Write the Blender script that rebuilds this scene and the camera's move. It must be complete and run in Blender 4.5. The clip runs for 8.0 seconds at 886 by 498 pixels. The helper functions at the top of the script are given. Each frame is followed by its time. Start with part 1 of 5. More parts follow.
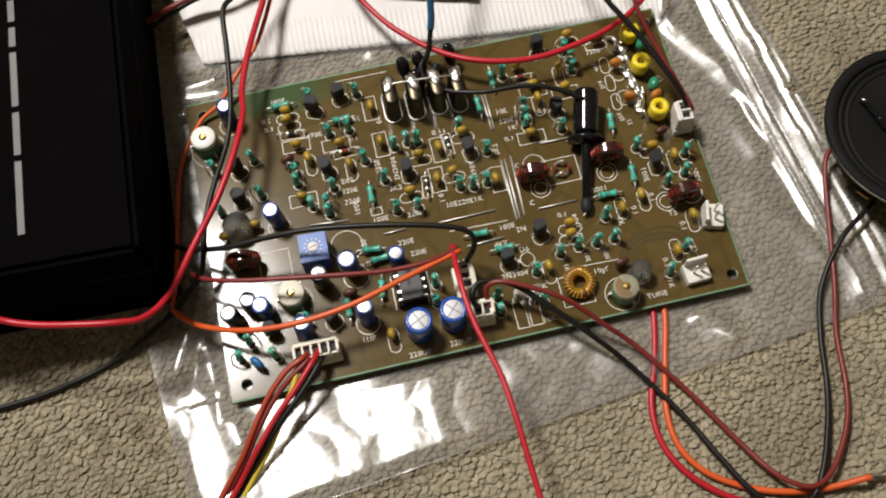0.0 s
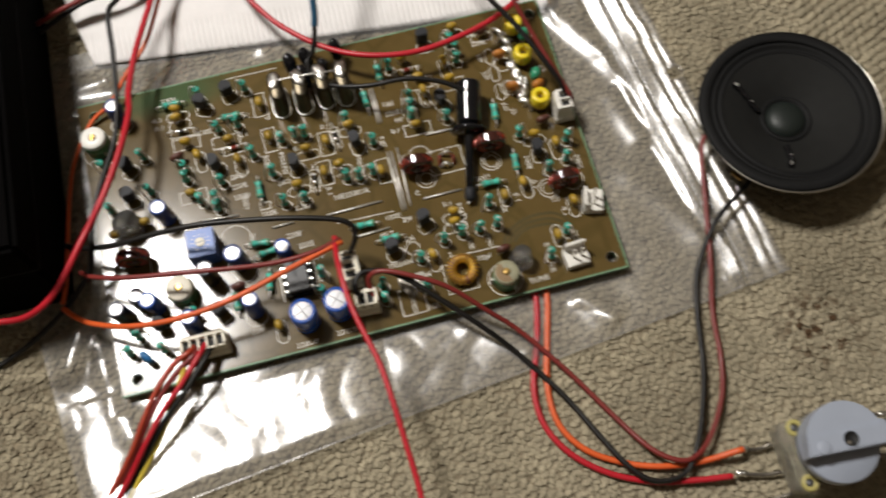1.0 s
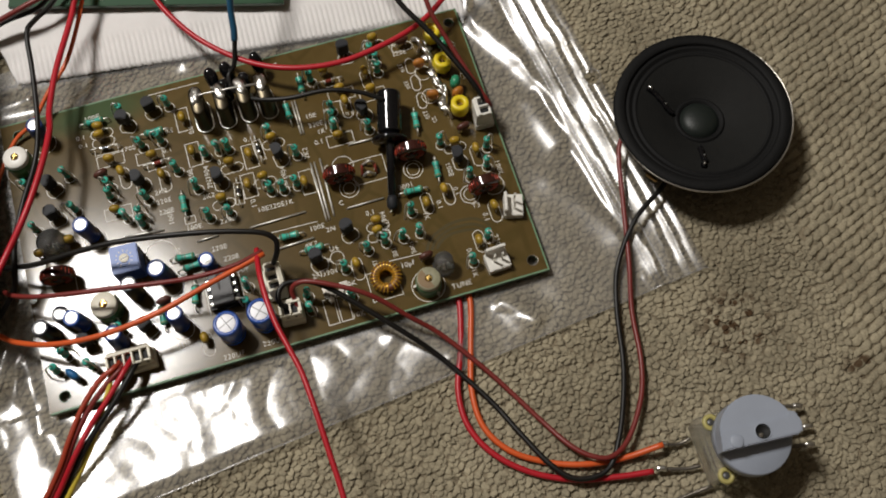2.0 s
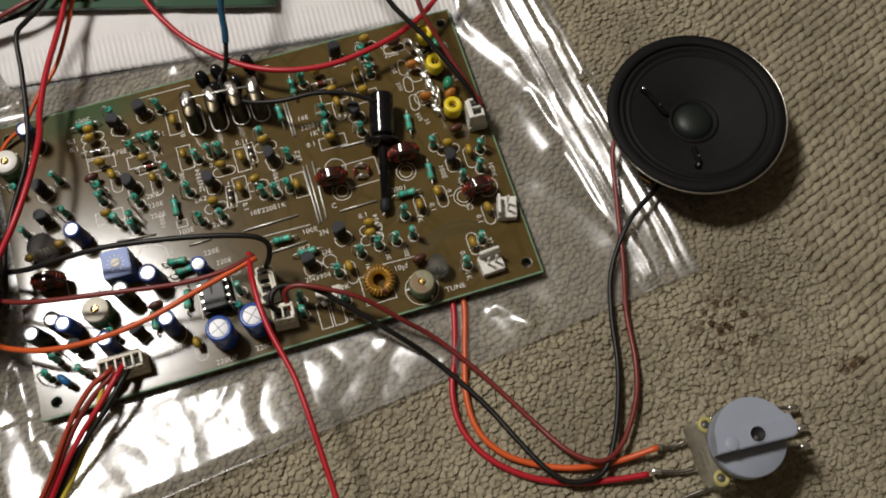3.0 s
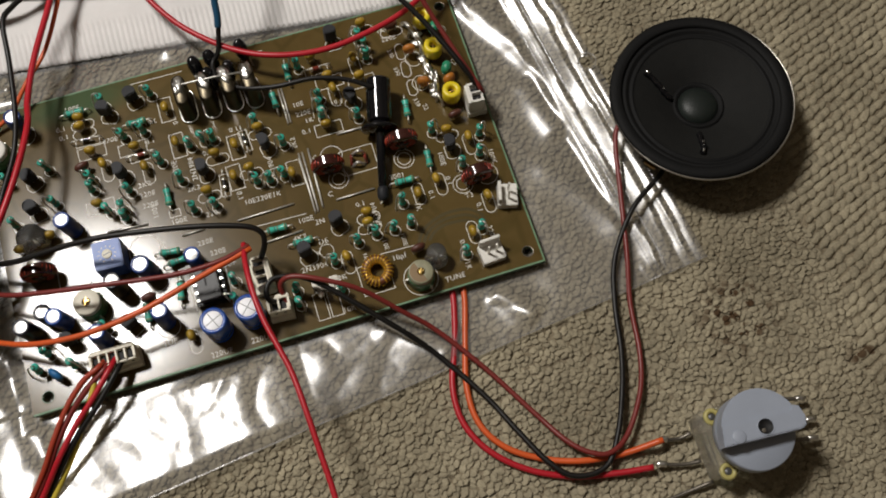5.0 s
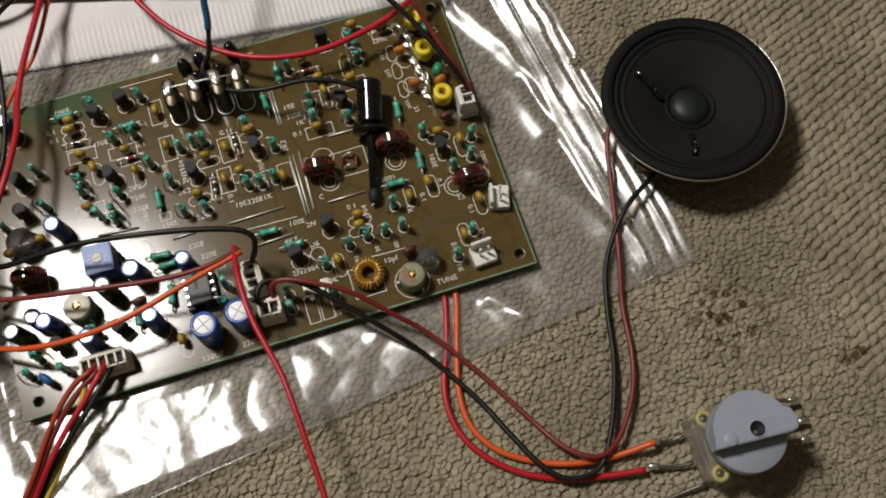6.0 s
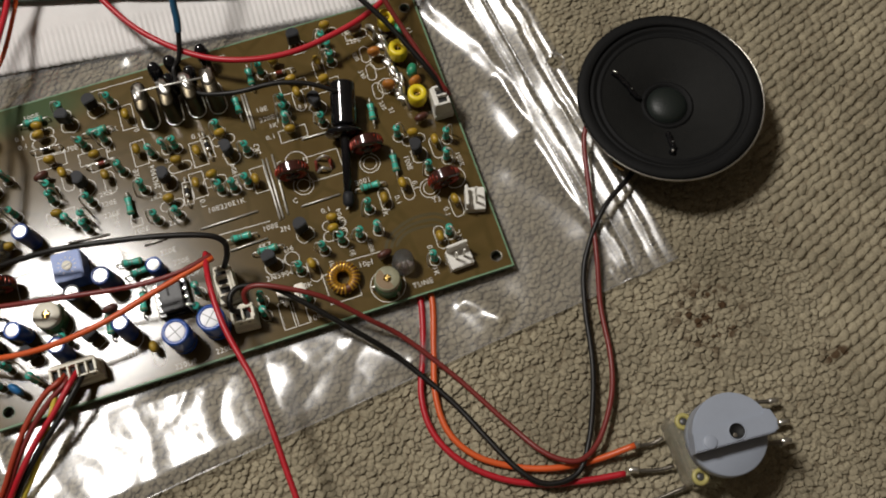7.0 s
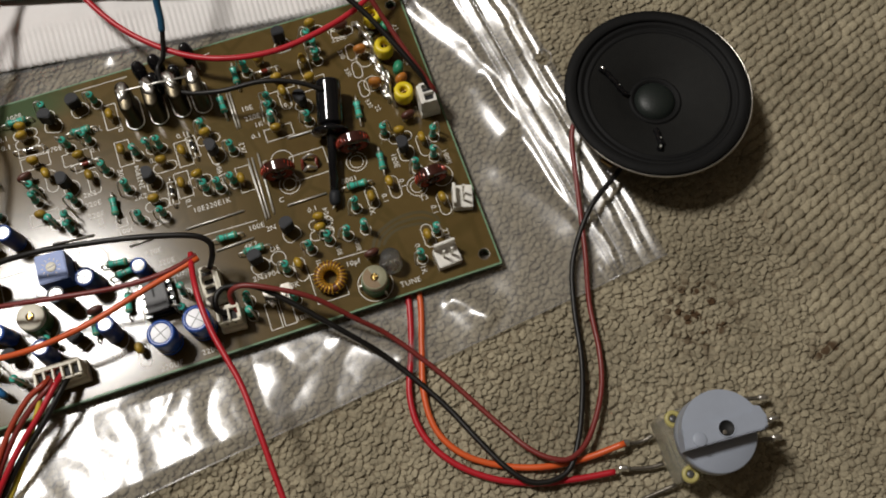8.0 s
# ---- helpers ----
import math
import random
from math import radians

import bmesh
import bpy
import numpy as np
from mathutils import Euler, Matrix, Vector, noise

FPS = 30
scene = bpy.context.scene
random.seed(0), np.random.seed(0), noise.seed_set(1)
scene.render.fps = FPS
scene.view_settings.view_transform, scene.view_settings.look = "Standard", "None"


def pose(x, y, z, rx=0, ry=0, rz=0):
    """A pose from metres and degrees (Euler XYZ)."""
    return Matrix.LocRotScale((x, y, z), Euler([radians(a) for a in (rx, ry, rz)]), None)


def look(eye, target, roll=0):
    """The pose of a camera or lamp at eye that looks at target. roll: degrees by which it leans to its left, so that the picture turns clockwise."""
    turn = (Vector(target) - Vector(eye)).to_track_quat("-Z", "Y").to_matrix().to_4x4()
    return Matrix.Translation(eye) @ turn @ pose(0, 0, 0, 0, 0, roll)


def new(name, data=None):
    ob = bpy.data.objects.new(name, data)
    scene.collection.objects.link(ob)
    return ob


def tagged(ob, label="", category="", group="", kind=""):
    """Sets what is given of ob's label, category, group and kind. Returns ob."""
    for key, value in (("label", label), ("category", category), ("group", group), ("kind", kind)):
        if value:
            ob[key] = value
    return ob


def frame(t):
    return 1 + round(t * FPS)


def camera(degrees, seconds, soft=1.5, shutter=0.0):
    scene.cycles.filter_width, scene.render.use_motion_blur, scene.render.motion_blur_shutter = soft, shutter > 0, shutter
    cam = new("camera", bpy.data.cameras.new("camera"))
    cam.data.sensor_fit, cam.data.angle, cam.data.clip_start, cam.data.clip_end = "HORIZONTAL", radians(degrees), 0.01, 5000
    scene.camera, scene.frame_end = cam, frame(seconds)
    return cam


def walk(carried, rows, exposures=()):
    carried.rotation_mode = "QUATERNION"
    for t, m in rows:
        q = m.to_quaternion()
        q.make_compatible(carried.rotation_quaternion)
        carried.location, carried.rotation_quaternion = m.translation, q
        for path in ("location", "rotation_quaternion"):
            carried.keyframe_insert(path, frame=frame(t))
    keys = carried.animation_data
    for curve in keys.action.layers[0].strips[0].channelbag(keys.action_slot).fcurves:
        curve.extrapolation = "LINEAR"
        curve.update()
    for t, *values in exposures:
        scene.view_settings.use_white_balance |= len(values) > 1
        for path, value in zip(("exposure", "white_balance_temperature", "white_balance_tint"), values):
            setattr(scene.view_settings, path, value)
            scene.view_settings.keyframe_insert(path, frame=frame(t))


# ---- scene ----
# Everything below is laid out in millimetres; UNIT turns it into metres.
UNIT = 0.001
TOP = 5.0        # height of the circuit board's upper face over the carpet

cam = camera(47.51, 8.0, soft=1.9, shutter=0.9)
PATH = [
    (0.0, (46.3, -78.3, 297.1), (65.3, 24.3, 15.9), -2.72),
    (0.5, (55.5, -77.9, 299.8), (74.4, 25.1, 18.7), -3.17),
    (0.8, (66.8, -84.8, 302.1), (91.1, 14.9, 20.2), -0.7),
    (1.0, (74.4, -88.4, 303.1), (98.3, 10.7, 21.0), -1.51),
    (1.2, (79.8, -89.7, 304.5), (107.6, 7.5, 22.1), 0.35),
    (1.5, (86.9, -91.1, 306.6), (117.4, 6.8, 24.6), 0.61),
    (2.0, (89.7, -92.1, 308.4), (121.4, 4.7, 26.2), 1.08),
    (3.5, (91.6, -88.7, 306.1), (124.2, 5.7, 23.2), 1.50),
    (4.0, (91.6, -88.1, 303.3), (123.8, 4.7, 19.8), 1.52),
    (4.5, (92.0, -87.1, 301.9), (123.7, 4.5, 18.0), 1.43),
    (6.0, (95.1, -85.4, 301.0), (126.6, 4.9, 16.7), 1.30),
    (6.5, (98.9, -86.5, 300.5), (130.8, 3.3, 16.1), 1.31),
    (7.0, (100.8, -84.6, 297.7), (134.3, 4.7, 13.2), 1.91),
    (7.5, (102.5, -84.8, 296.5), (136.7, 4.2, 12.1), 2.13),
    (8.0, (102.9, -84.5, 295.9), (137.9, 3.6, 11.3), 2.51),
]
walk(cam, [(t, look(Vector(e) * UNIT, Vector(a) * UNIT, r)) for t, e, a, r in PATH], [(0.0, 0.56), (0.5, 0.56), (0.8, 0.57), (1.0, 0.46), (1.5, 0.2), (2.0, 0.05), (3.5, 0.02), (8.0, 0.01)])

# ---- light: one bare room lamp, pale walls that bounce it ----
world = bpy.data.worlds.new("room_air")
scene.world = world
world.use_nodes = True
world.node_tree.nodes["Background"].inputs["Color"].default_value = (1.0, 0.86, 0.68, 1)
world.node_tree.nodes["Background"].inputs["Strength"].default_value = 0.004
lamp_data = bpy.data.lights.new("room_lamp", "POINT")
lamp_data.energy, lamp_data.color, lamp_data.shadow_soft_size = 33.4, (1.0, 0.960, 0.912), 0.085
lamp = new("room_lamp", lamp_data)
lamp.location = Vector((-200, 350, 900)) * UNIT


# ---- mesh helpers ----
def shaped(name, bm, mats):
    """A mesh in metres from a bmesh in millimetres."""
    bmesh.ops.scale(bm, vec=(UNIT,) * 3, verts=bm.verts)
    me = bpy.data.meshes.new(name)
    bm.to_mesh(me)
    bm.free()
    for m in (mats if isinstance(mats, (list, tuple)) else [mats]):
        me.materials.append(m)
    return me


def mm(x, y, z, rz=0.0, rx=0.0, ry=0.0):
    return pose(x * UNIT, y * UNIT, z * UNIT, rx, ry, rz)


def thing(name, label, category, at=(0, 0, 0, 0), group="", kind=""):
    ob = new(name)
    ob.empty_display_size = 0.005
    ob.matrix_basis = mm(*at[:3], at[3])
    return tagged(ob, label, category, group, kind)


def place(name, me, parent, m=None, label="", kind=""):
    ob = new(name, me)
    ob.parent = parent
    if m is not None:
        ob.matrix_basis = m
    return tagged(ob, label, kind=kind)


def part(name, bm, mat, parent, label="", m=None, kind=""):
    return place(name, shaped(name, bm, mat), parent, m, label, kind)


def smooth(bm, angle=40):
    for f in bm.faces:
        f.smooth = True
    for e in bm.edges:
        if len(e.link_faces) == 2 and e.calc_face_angle(0) > radians(angle):
            e.smooth = False
    return bm


def lathe(profile, seg=20, bm=None, centre=(0, 0), mat=None):
    """Turns a profile of (radius, height) round the z axis."""
    bm = bm or bmesh.new()
    rings = []
    for r, z in profile:
        if r < 1e-6:
            rings.append([bm.verts.new((centre[0], centre[1], z))])
        else:
            rings.append([bm.verts.new((centre[0] + r * math.cos(2 * math.pi * k / seg), centre[1] + r * math.sin(2 * math.pi * k / seg), z)) for k in range(seg)])
    for i in range(len(rings) - 1):
        a, b = rings[i], rings[i + 1]
        for k in range(seg):
            n = (k + 1) % seg
            vs = [a[k % len(a)], a[n % len(a)], b[n % len(b)], b[k % len(b)]]
            vs = [v for j, v in enumerate(vs) if v not in vs[:j]]
            if len(vs) > 2:
                f = bm.faces.new(vs)
                if mat:
                    f.material_index = mat(i)
    return smooth(bm)


def box(size, at=(0, 0, 0), bevel=0.0, bm=None, rz=0.0, mat=0):
    """A block standing on at's height, with bevelled edges."""
    one = bmesh.new()
    bmesh.ops.create_cube(one, size=1, matrix=Matrix.Translation((at[0], at[1], at[2] + size[2] / 2)) @ Matrix.Rotation(radians(rz), 4, "Z") @ Matrix.Diagonal((*size, 1)))
    if bevel:
        bmesh.ops.bevel(one, geom=one.edges[:], offset=bevel, segments=2, affect="EDGES")
    for f in one.faces:
        f.material_index = mat
    if bm is None:
        return one
    tmp = bpy.data.meshes.new("tmp")
    one.to_mesh(tmp)
    one.free()
    bm.from_mesh(tmp)
    bpy.data.meshes.remove(tmp)
    return bm


def glide(points, steps=8):
    """A smooth line through the points."""
    p = [Vector(v) for v in points]
    p = [2 * p[0] - p[1]] + p + [2 * p[-1] - p[-2]]
    out = []
    for i in range(1, len(p) - 2):
        for k in range(steps):
            t = k / steps
            a, b, c, d = p[i - 1:i + 3]
            out.append(0.5 * (2 * b + (c - a) * t + (2 * a - 5 * b + 4 * c - d) * t * t + (3 * b - a - 3 * c + d) * t ** 3))
    return out + [p[-2]]


def tube(points, r, seg=8, bm=None, closed=False, mat=0):
    bm = bm or bmesh.new()
    pts = [Vector(v) for v in points]
    n = len(pts)
    side = Vector((0.31, 0.17, 0.93))
    rings = []
    for i in range(n):
        if closed:
            d = pts[(i + 1) % n] - pts[i - 1]
        else:
            d = pts[min(i + 1, n - 1)] - pts[max(i - 1, 0)]
        d.normalize()
        u = side - side.dot(d) * d
        if u.length < 0.05:
            u = Vector((1, 0, 0)) - d.x * d
        u.normalize()
        side = u
        w = d.cross(u)
        rings.append([bm.verts.new(pts[i] + r * (math.cos(2 * math.pi * k / seg) * u + math.sin(2 * math.pi * k / seg) * w)) for k in range(seg)])
    for i in range(n if closed else n - 1):
        a, b = rings[i], rings[(i + 1) % n]
        for k in range(seg):
            f = bm.faces.new((a[k], a[(k + 1) % seg], b[(k + 1) % seg], b[k]))
            f.smooth, f.material_index = True, mat
    if not closed:
        for ring in (rings[0][::-1], rings[-1]):
            bm.faces.new(ring).material_index = mat
    return bm


def ring(R, r, z=0.0, seg=28, sub=10, bm=None, mat=0):
    return tube([(R * math.cos(2 * math.pi * k / seg), R * math.sin(2 * math.pi * k / seg), z) for k in range(seg)], r, sub, bm, True, mat)


# ---- materials ----
def material(name, colour, rough=0.5, metal=0.0, spec=0.5, vary=0.15, grain=900.0, bump=0.0, coat=0.0, second=None, spread=120.0, per_object=0.0, coat_rough=0.1, grit=0.5, depth=0.0003):
    """A surface with fine grain and larger blotches; colours are linear."""
    m = bpy.data.materials.new(name)
    m.use_nodes = True
    nt = m.node_tree
    b = nt.nodes["Principled BSDF"]
    b.inputs["Roughness"].default_value, b.inputs["Metallic"].default_value = rough, metal
    b.inputs["Specular IOR Level"].default_value = spec
    b.inputs["Coat Weight"].default_value, b.inputs["Coat Roughness"].default_value = coat, coat_rough
    co = nt.nodes.new("ShaderNodeTexCoord")
    fine, wide = nt.nodes.new("ShaderNodeTexNoise"), nt.nodes.new("ShaderNodeTexNoise")
    fine.inputs["Scale"].default_value, wide.inputs["Scale"].default_value = grain, spread
    fine.inputs["Detail"].default_value, wide.inputs["Detail"].default_value = 3, 4
    for n in (fine, wide):
        nt.links.new(co.outputs["Object"], n.inputs["Vector"])
    mix = nt.nodes.new("ShaderNodeMix")
    mix.data_type = "RGBA"
    lo = tuple(c * (1 - vary) for c in colour)
    mix.inputs[6].default_value, mix.inputs[7].default_value = (*lo, 1), (*(second or tuple(min(1, c * (1 + vary)) for c in colour)), 1)
    add = nt.nodes.new("ShaderNodeMath")
    add.operation = "MULTIPLY_ADD"
    nt.links.new(fine.outputs["Fac"], add.inputs[0])
    add.inputs[1].default_value = grit
    half = nt.nodes.new("ShaderNodeMath")
    half.operation = "MULTIPLY_ADD"
    nt.links.new(wide.outputs["Fac"], half.inputs[0])
    half.inputs[1].default_value, half.inputs[2].default_value = 1.6, -0.3 - 0.5 * grit
    nt.links.new(half.outputs[0], add.inputs[2])
    nt.links.new(add.outputs[0], mix.inputs[0])
    out = mix.outputs[2]
    if per_object:
        info, hsv = nt.nodes.new("ShaderNodeObjectInfo"), nt.nodes.new("ShaderNodeHueSaturation")
        span = nt.nodes.new("ShaderNodeMapRange")
        span.inputs["To Min"].default_value, span.inputs["To Max"].default_value = 1 - per_object, 1 + per_object
        nt.links.new(info.outputs["Random"], span.inputs["Value"])
        nt.links.new(span.outputs["Result"], hsv.inputs["Value"])
        nt.links.new(out, hsv.inputs["Color"])
        out = hsv.outputs["Color"]
    nt.links.new(out, b.inputs["Base Color"])
    if bump:
        bp = nt.nodes.new("ShaderNodeBump")
        bp.inputs["Strength"].default_value, bp.inputs["Distance"].default_value = bump, depth
        nt.links.new(fine.outputs["Fac"], bp.inputs["Height"])
        nt.links.new(bp.outputs["Normal"], b.inputs["Normal"])
    return m


RESISTOR = material("resistor_lacquer", (0.05, 0.40, 0.30), 0.25, per_object=0.2, grain=2500, bump=0.2)
BANDS = [material("band_brown", (0.06, 0.10, 0.06), 0.35), material("band_black", (0.02, 0.07, 0.055), 0.35), material("band_red", (0.09, 0.12, 0.08), 0.35), material("band_gold", (0.14, 0.22, 0.11), 0.3)]
LEAD = material("tinned_wire", (0.70, 0.68, 0.63), 0.38, 0.75, grain=3000, bump=0.15)
SOLDER = material("solder", (0.86, 0.85, 0.81), 0.32, 1.0, grain=1200, bump=0.5)
DIPPED = material("yellow_dipped_ceramic", (0.34, 0.215, 0.02), 0.3, per_object=0.2, grain=2000, bump=0.3)
ORANGE_DISC = material("orange_ceramic", (0.44, 0.16, 0.024), 0.42, per_object=0.15, grain=1800, bump=0.3)
BROWN_DISC = material("brown_ceramic", (0.085, 0.028, 0.018), 0.4, grain=1800, bump=0.3)
GREEN_DISC = material("green_film_capacitor", (0.03, 0.25, 0.13), 0.3, grain=1800, bump=0.3)
BLUE_DISC = material("blue_ceramic", (0.02, 0.13, 0.32), 0.3, grain=1800, bump=0.3)
EPOXY = material("black_epoxy", (0.020, 0.021, 0.024), 0.55, spec=0.22, per_object=0.3, grain=2600, bump=0.3)
GLOSS_BLACK = material("glossy_black_coating", (0.006, 0.006, 0.007), 0.1, grain=800)
SLEEVE = material("blue_shrink_sleeve", (0.016, 0.05, 0.22), 0.28, per_object=0.3, grain=1500, bump=0.1)
SLEEVE_BRIGHT = material("bright_blue_shrink_sleeve", (0.015, 0.07, 0.33), 0.25, grain=1500, bump=0.1)
SLEEVE_DARK = material("black_shrink_sleeve", (0.012, 0.013, 0.022), 0.3, grain=1500, bump=0.1)
CAN = material("bare_aluminium", (0.62, 0.62, 0.62), 0.42, 1.0, grain=2500, bump=0.1)
POT_BLUE = material("blue_plastic", (0.05, 0.13, 0.42), 0.4, grain=1500, bump=0.15)
CREAM = material("cream_plastic", (0.72, 0.68, 0.56), 0.5, grain=1200, bump=0.1, per_object=0.06)
WHITE_PLASTIC = material("white_nylon", (0.74, 0.72, 0.66), 0.42, grain=1200, bump=0.1)
TRIM_GREEN = material("green_trimmer_body", (0.05, 0.16, 0.07), 0.35, grain=1500, bump=0.2)
BRASS = material("brass", (0.62, 0.42, 0.14), 0.3, 1.0, grain=2000, bump=0.2)
COPPER_RED = material("red_enamelled_copper", (0.28, 0.030, 0.012), 0.18, 0.4, per_object=0.1, grain=2000, coat=0.6)
COPPER_GOLD = material("gold_enamelled_copper", (0.80, 0.46, 0.05), 0.22, 0.6, grain=2000, coat=0.5)
FERRITE = material("dark_core", (0.040, 0.010, 0.007), 0.1, spec=0.9, grain=1500, bump=0.04)
CAN_DULL = material("scored_aluminium", (0.34, 0.34, 0.35), 0.5, 1.0, grain=2500, bump=0.25)
WORN = material("worn_cream_ceramic", (0.27, 0.26, 0.17), 0.5, vary=0.3, grain=900, spread=300)
TAN = material("tan_ceramic", (0.20, 0.125, 0.05), 0.45, vary=0.3, grain=900)
YELLOW_CORE = material("brown_core", (0.10, 0.028, 0.01), 0.4, grain=1500, bump=0.2)
YELLOW_PLASTIC = material("yellow_plastic", (0.72, 0.56, 0.015), 0.38, grain=1500, bump=0.15)
STEEL = material("crystal_can_metal", (0.36, 0.34, 0.30), 0.26, 1.0, grain=700, bump=0.12)
CRYSTAL = material("dull_crystal_can", (0.085, 0.072, 0.05), 0.34, 1.0, grain=700, bump=0.15)
SMOKED = material("smoked_grey_metal", (0.085, 0.085, 0.085), 0.4, 0.3, grain=1500, bump=0.2)
TARNISHED = material("tarnished_tin", (0.20, 0.18, 0.15), 0.4, 0.8, grain=1500, bump=0.4)
SILK = material("white_screen_print", (0.74, 0.72, 0.66), 0.6, vary=0.2, grain=2500)
GLASS_RED = material("diode_glass_red", (0.19, 0.035, 0.022), 0.12, grain=1500)
GLASS_BLACK = material("diode_glass_dark", (0.02, 0.02, 0.02), 0.12, grain=1500)
# near-black that paints the shade inside holes, slots and notches
HOLLOW_SHADE = material("hollow_shade", (0.006, 0.006, 0.006), 0.7)


def pvc(name, colour):
    return material(name, colour, 0.38, spec=0.4, vary=0.12, grain=1200, spread=60, bump=0.08)


RED, DARK_RED, ORANGE = pvc("red_insulation", (0.43, 0.012, 0.022)), pvc("brown_red_insulation", (0.17, 0.022, 0.018)), pvc("orange_insulation", (0.62, 0.10, 0.022))
RUST = pvc("rust_insulation", (0.34, 0.045, 0.02))
BLACK, YELLOW, BLUE = material("black_insulation", (0.009, 0.008, 0.007), 0.42, spec=0.3, vary=0.12, grain=1200, bump=0.08), pvc("yellow_insulation", (0.55, 0.42, 0.05)), pvc("blue_insulation", (0.02, 0.09, 0.17))


def board_material():
    """Brown-olive laminate under lacquer: faint tracks showing through, fine ripples in the lacquer."""
    m = material("laminate", (0.101, 0.064, 0.018), 0.155, spec=0.36, vary=0.25, grain=240, spread=26, second=(0.116, 0.079, 0.027))
    nt = m.node_tree
    b = nt.nodes["Principled BSDF"]
    co = nt.nodes.new("ShaderNodeTexCoord")
    cells, tracks = nt.nodes.new("ShaderNodeTexVoronoi"), nt.nodes.new("ShaderNodeValToRGB")
    cells.feature, cells.inputs["Scale"].default_value, cells.inputs["Randomness"].default_value = "DISTANCE_TO_EDGE", 85, 0.8
    tracks.color_ramp.elements[0].position, tracks.color_ramp.elements[0].color = 0.03, (0.55, 0.62, 0.45, 1)
    tracks.color_ramp.elements[1].position, tracks.color_ramp.elements[1].color = 0.09, (1, 1, 1, 1)
    nt.links.new(co.outputs["Object"], cells.inputs["Vector"])
    nt.links.new(cells.outputs["Distance"], tracks.inputs["Fac"])
    old = b.inputs["Base Color"].links[0].from_socket
    mul = nt.nodes.new("ShaderNodeMix")
    mul.data_type, mul.blend_type = "RGBA", "MULTIPLY"
    mul.inputs[0].default_value = 0.35
    nt.links.new(old, mul.inputs[6])
    nt.links.new(tracks.outputs["Color"], mul.inputs[7])
    # bare green patch of laminate near one corner
    stretch, far, fall, patch = nt.nodes.new("ShaderNodeMapping"), nt.nodes.new("ShaderNodeVectorMath"), nt.nodes.new("ShaderNodeMapRange"), nt.nodes.new("ShaderNodeMix")
    stretch.inputs["Scale"].default_value = (1, 2.6, 1)
    nt.links.new(co.outputs["Object"], stretch.inputs["Vector"])
    far.operation = "DISTANCE"
    far.inputs[1].default_value = (0.026, 0.093 * 2.6, 0)
    nt.links.new(stretch.outputs["Vector"], far.inputs[0])
    fall.inputs["From Min"].default_value, fall.inputs["From Max"].default_value = 0.024, 0.008
    fall.inputs["To Max"].default_value = 0.7
    nt.links.new(far.outputs["Value"], fall.inputs["Value"])
    patch.data_type = "RGBA"
    patch.inputs[7].default_value = (0.03, 0.085, 0.035, 1)
    nt.links.new(fall.outputs["Result"], patch.inputs[0])
    nt.links.new(mul.outputs[2], patch.inputs[6])
    nt.links.new(patch.outputs[2], b.inputs["Base Color"])
    wave = nt.nodes.new("ShaderNodeTexWave")
    wave.inputs["Scale"].default_value, wave.inputs["Distortion"].default_value, wave.inputs["Detail"].default_value = 330, 9, 3
    nt.links.new(co.outputs["Object"], wave.inputs["Vector"])
    bp = nt.nodes.new("ShaderNodeBump")
    bp.inputs["Strength"].default_value, bp.inputs["Distance"].default_value = 0.008, 0.0001
    nt.links.new(wave.outputs["Fac"], bp.inputs["Height"])
    nt.links.new(bp.outputs["Normal"], b.inputs["Normal"])
    return m


LAMINATE = board_material()
# lighter copy of the laminate edge green, with the lit look painted in
LIT_EDGE = material("lit_laminate_edge", (0.12, 0.22, 0.12), 0.6, vary=0.35, grain=1500, spread=200)
LAMINATE_EDGE = material("laminate_edge", (0.06, 0.115, 0.06), 0.45, grain=1500)
GREEN_BOARD = material("green_solder_mask", (0.02, 0.065, 0.03), 0.3, grain=600, spread=60)


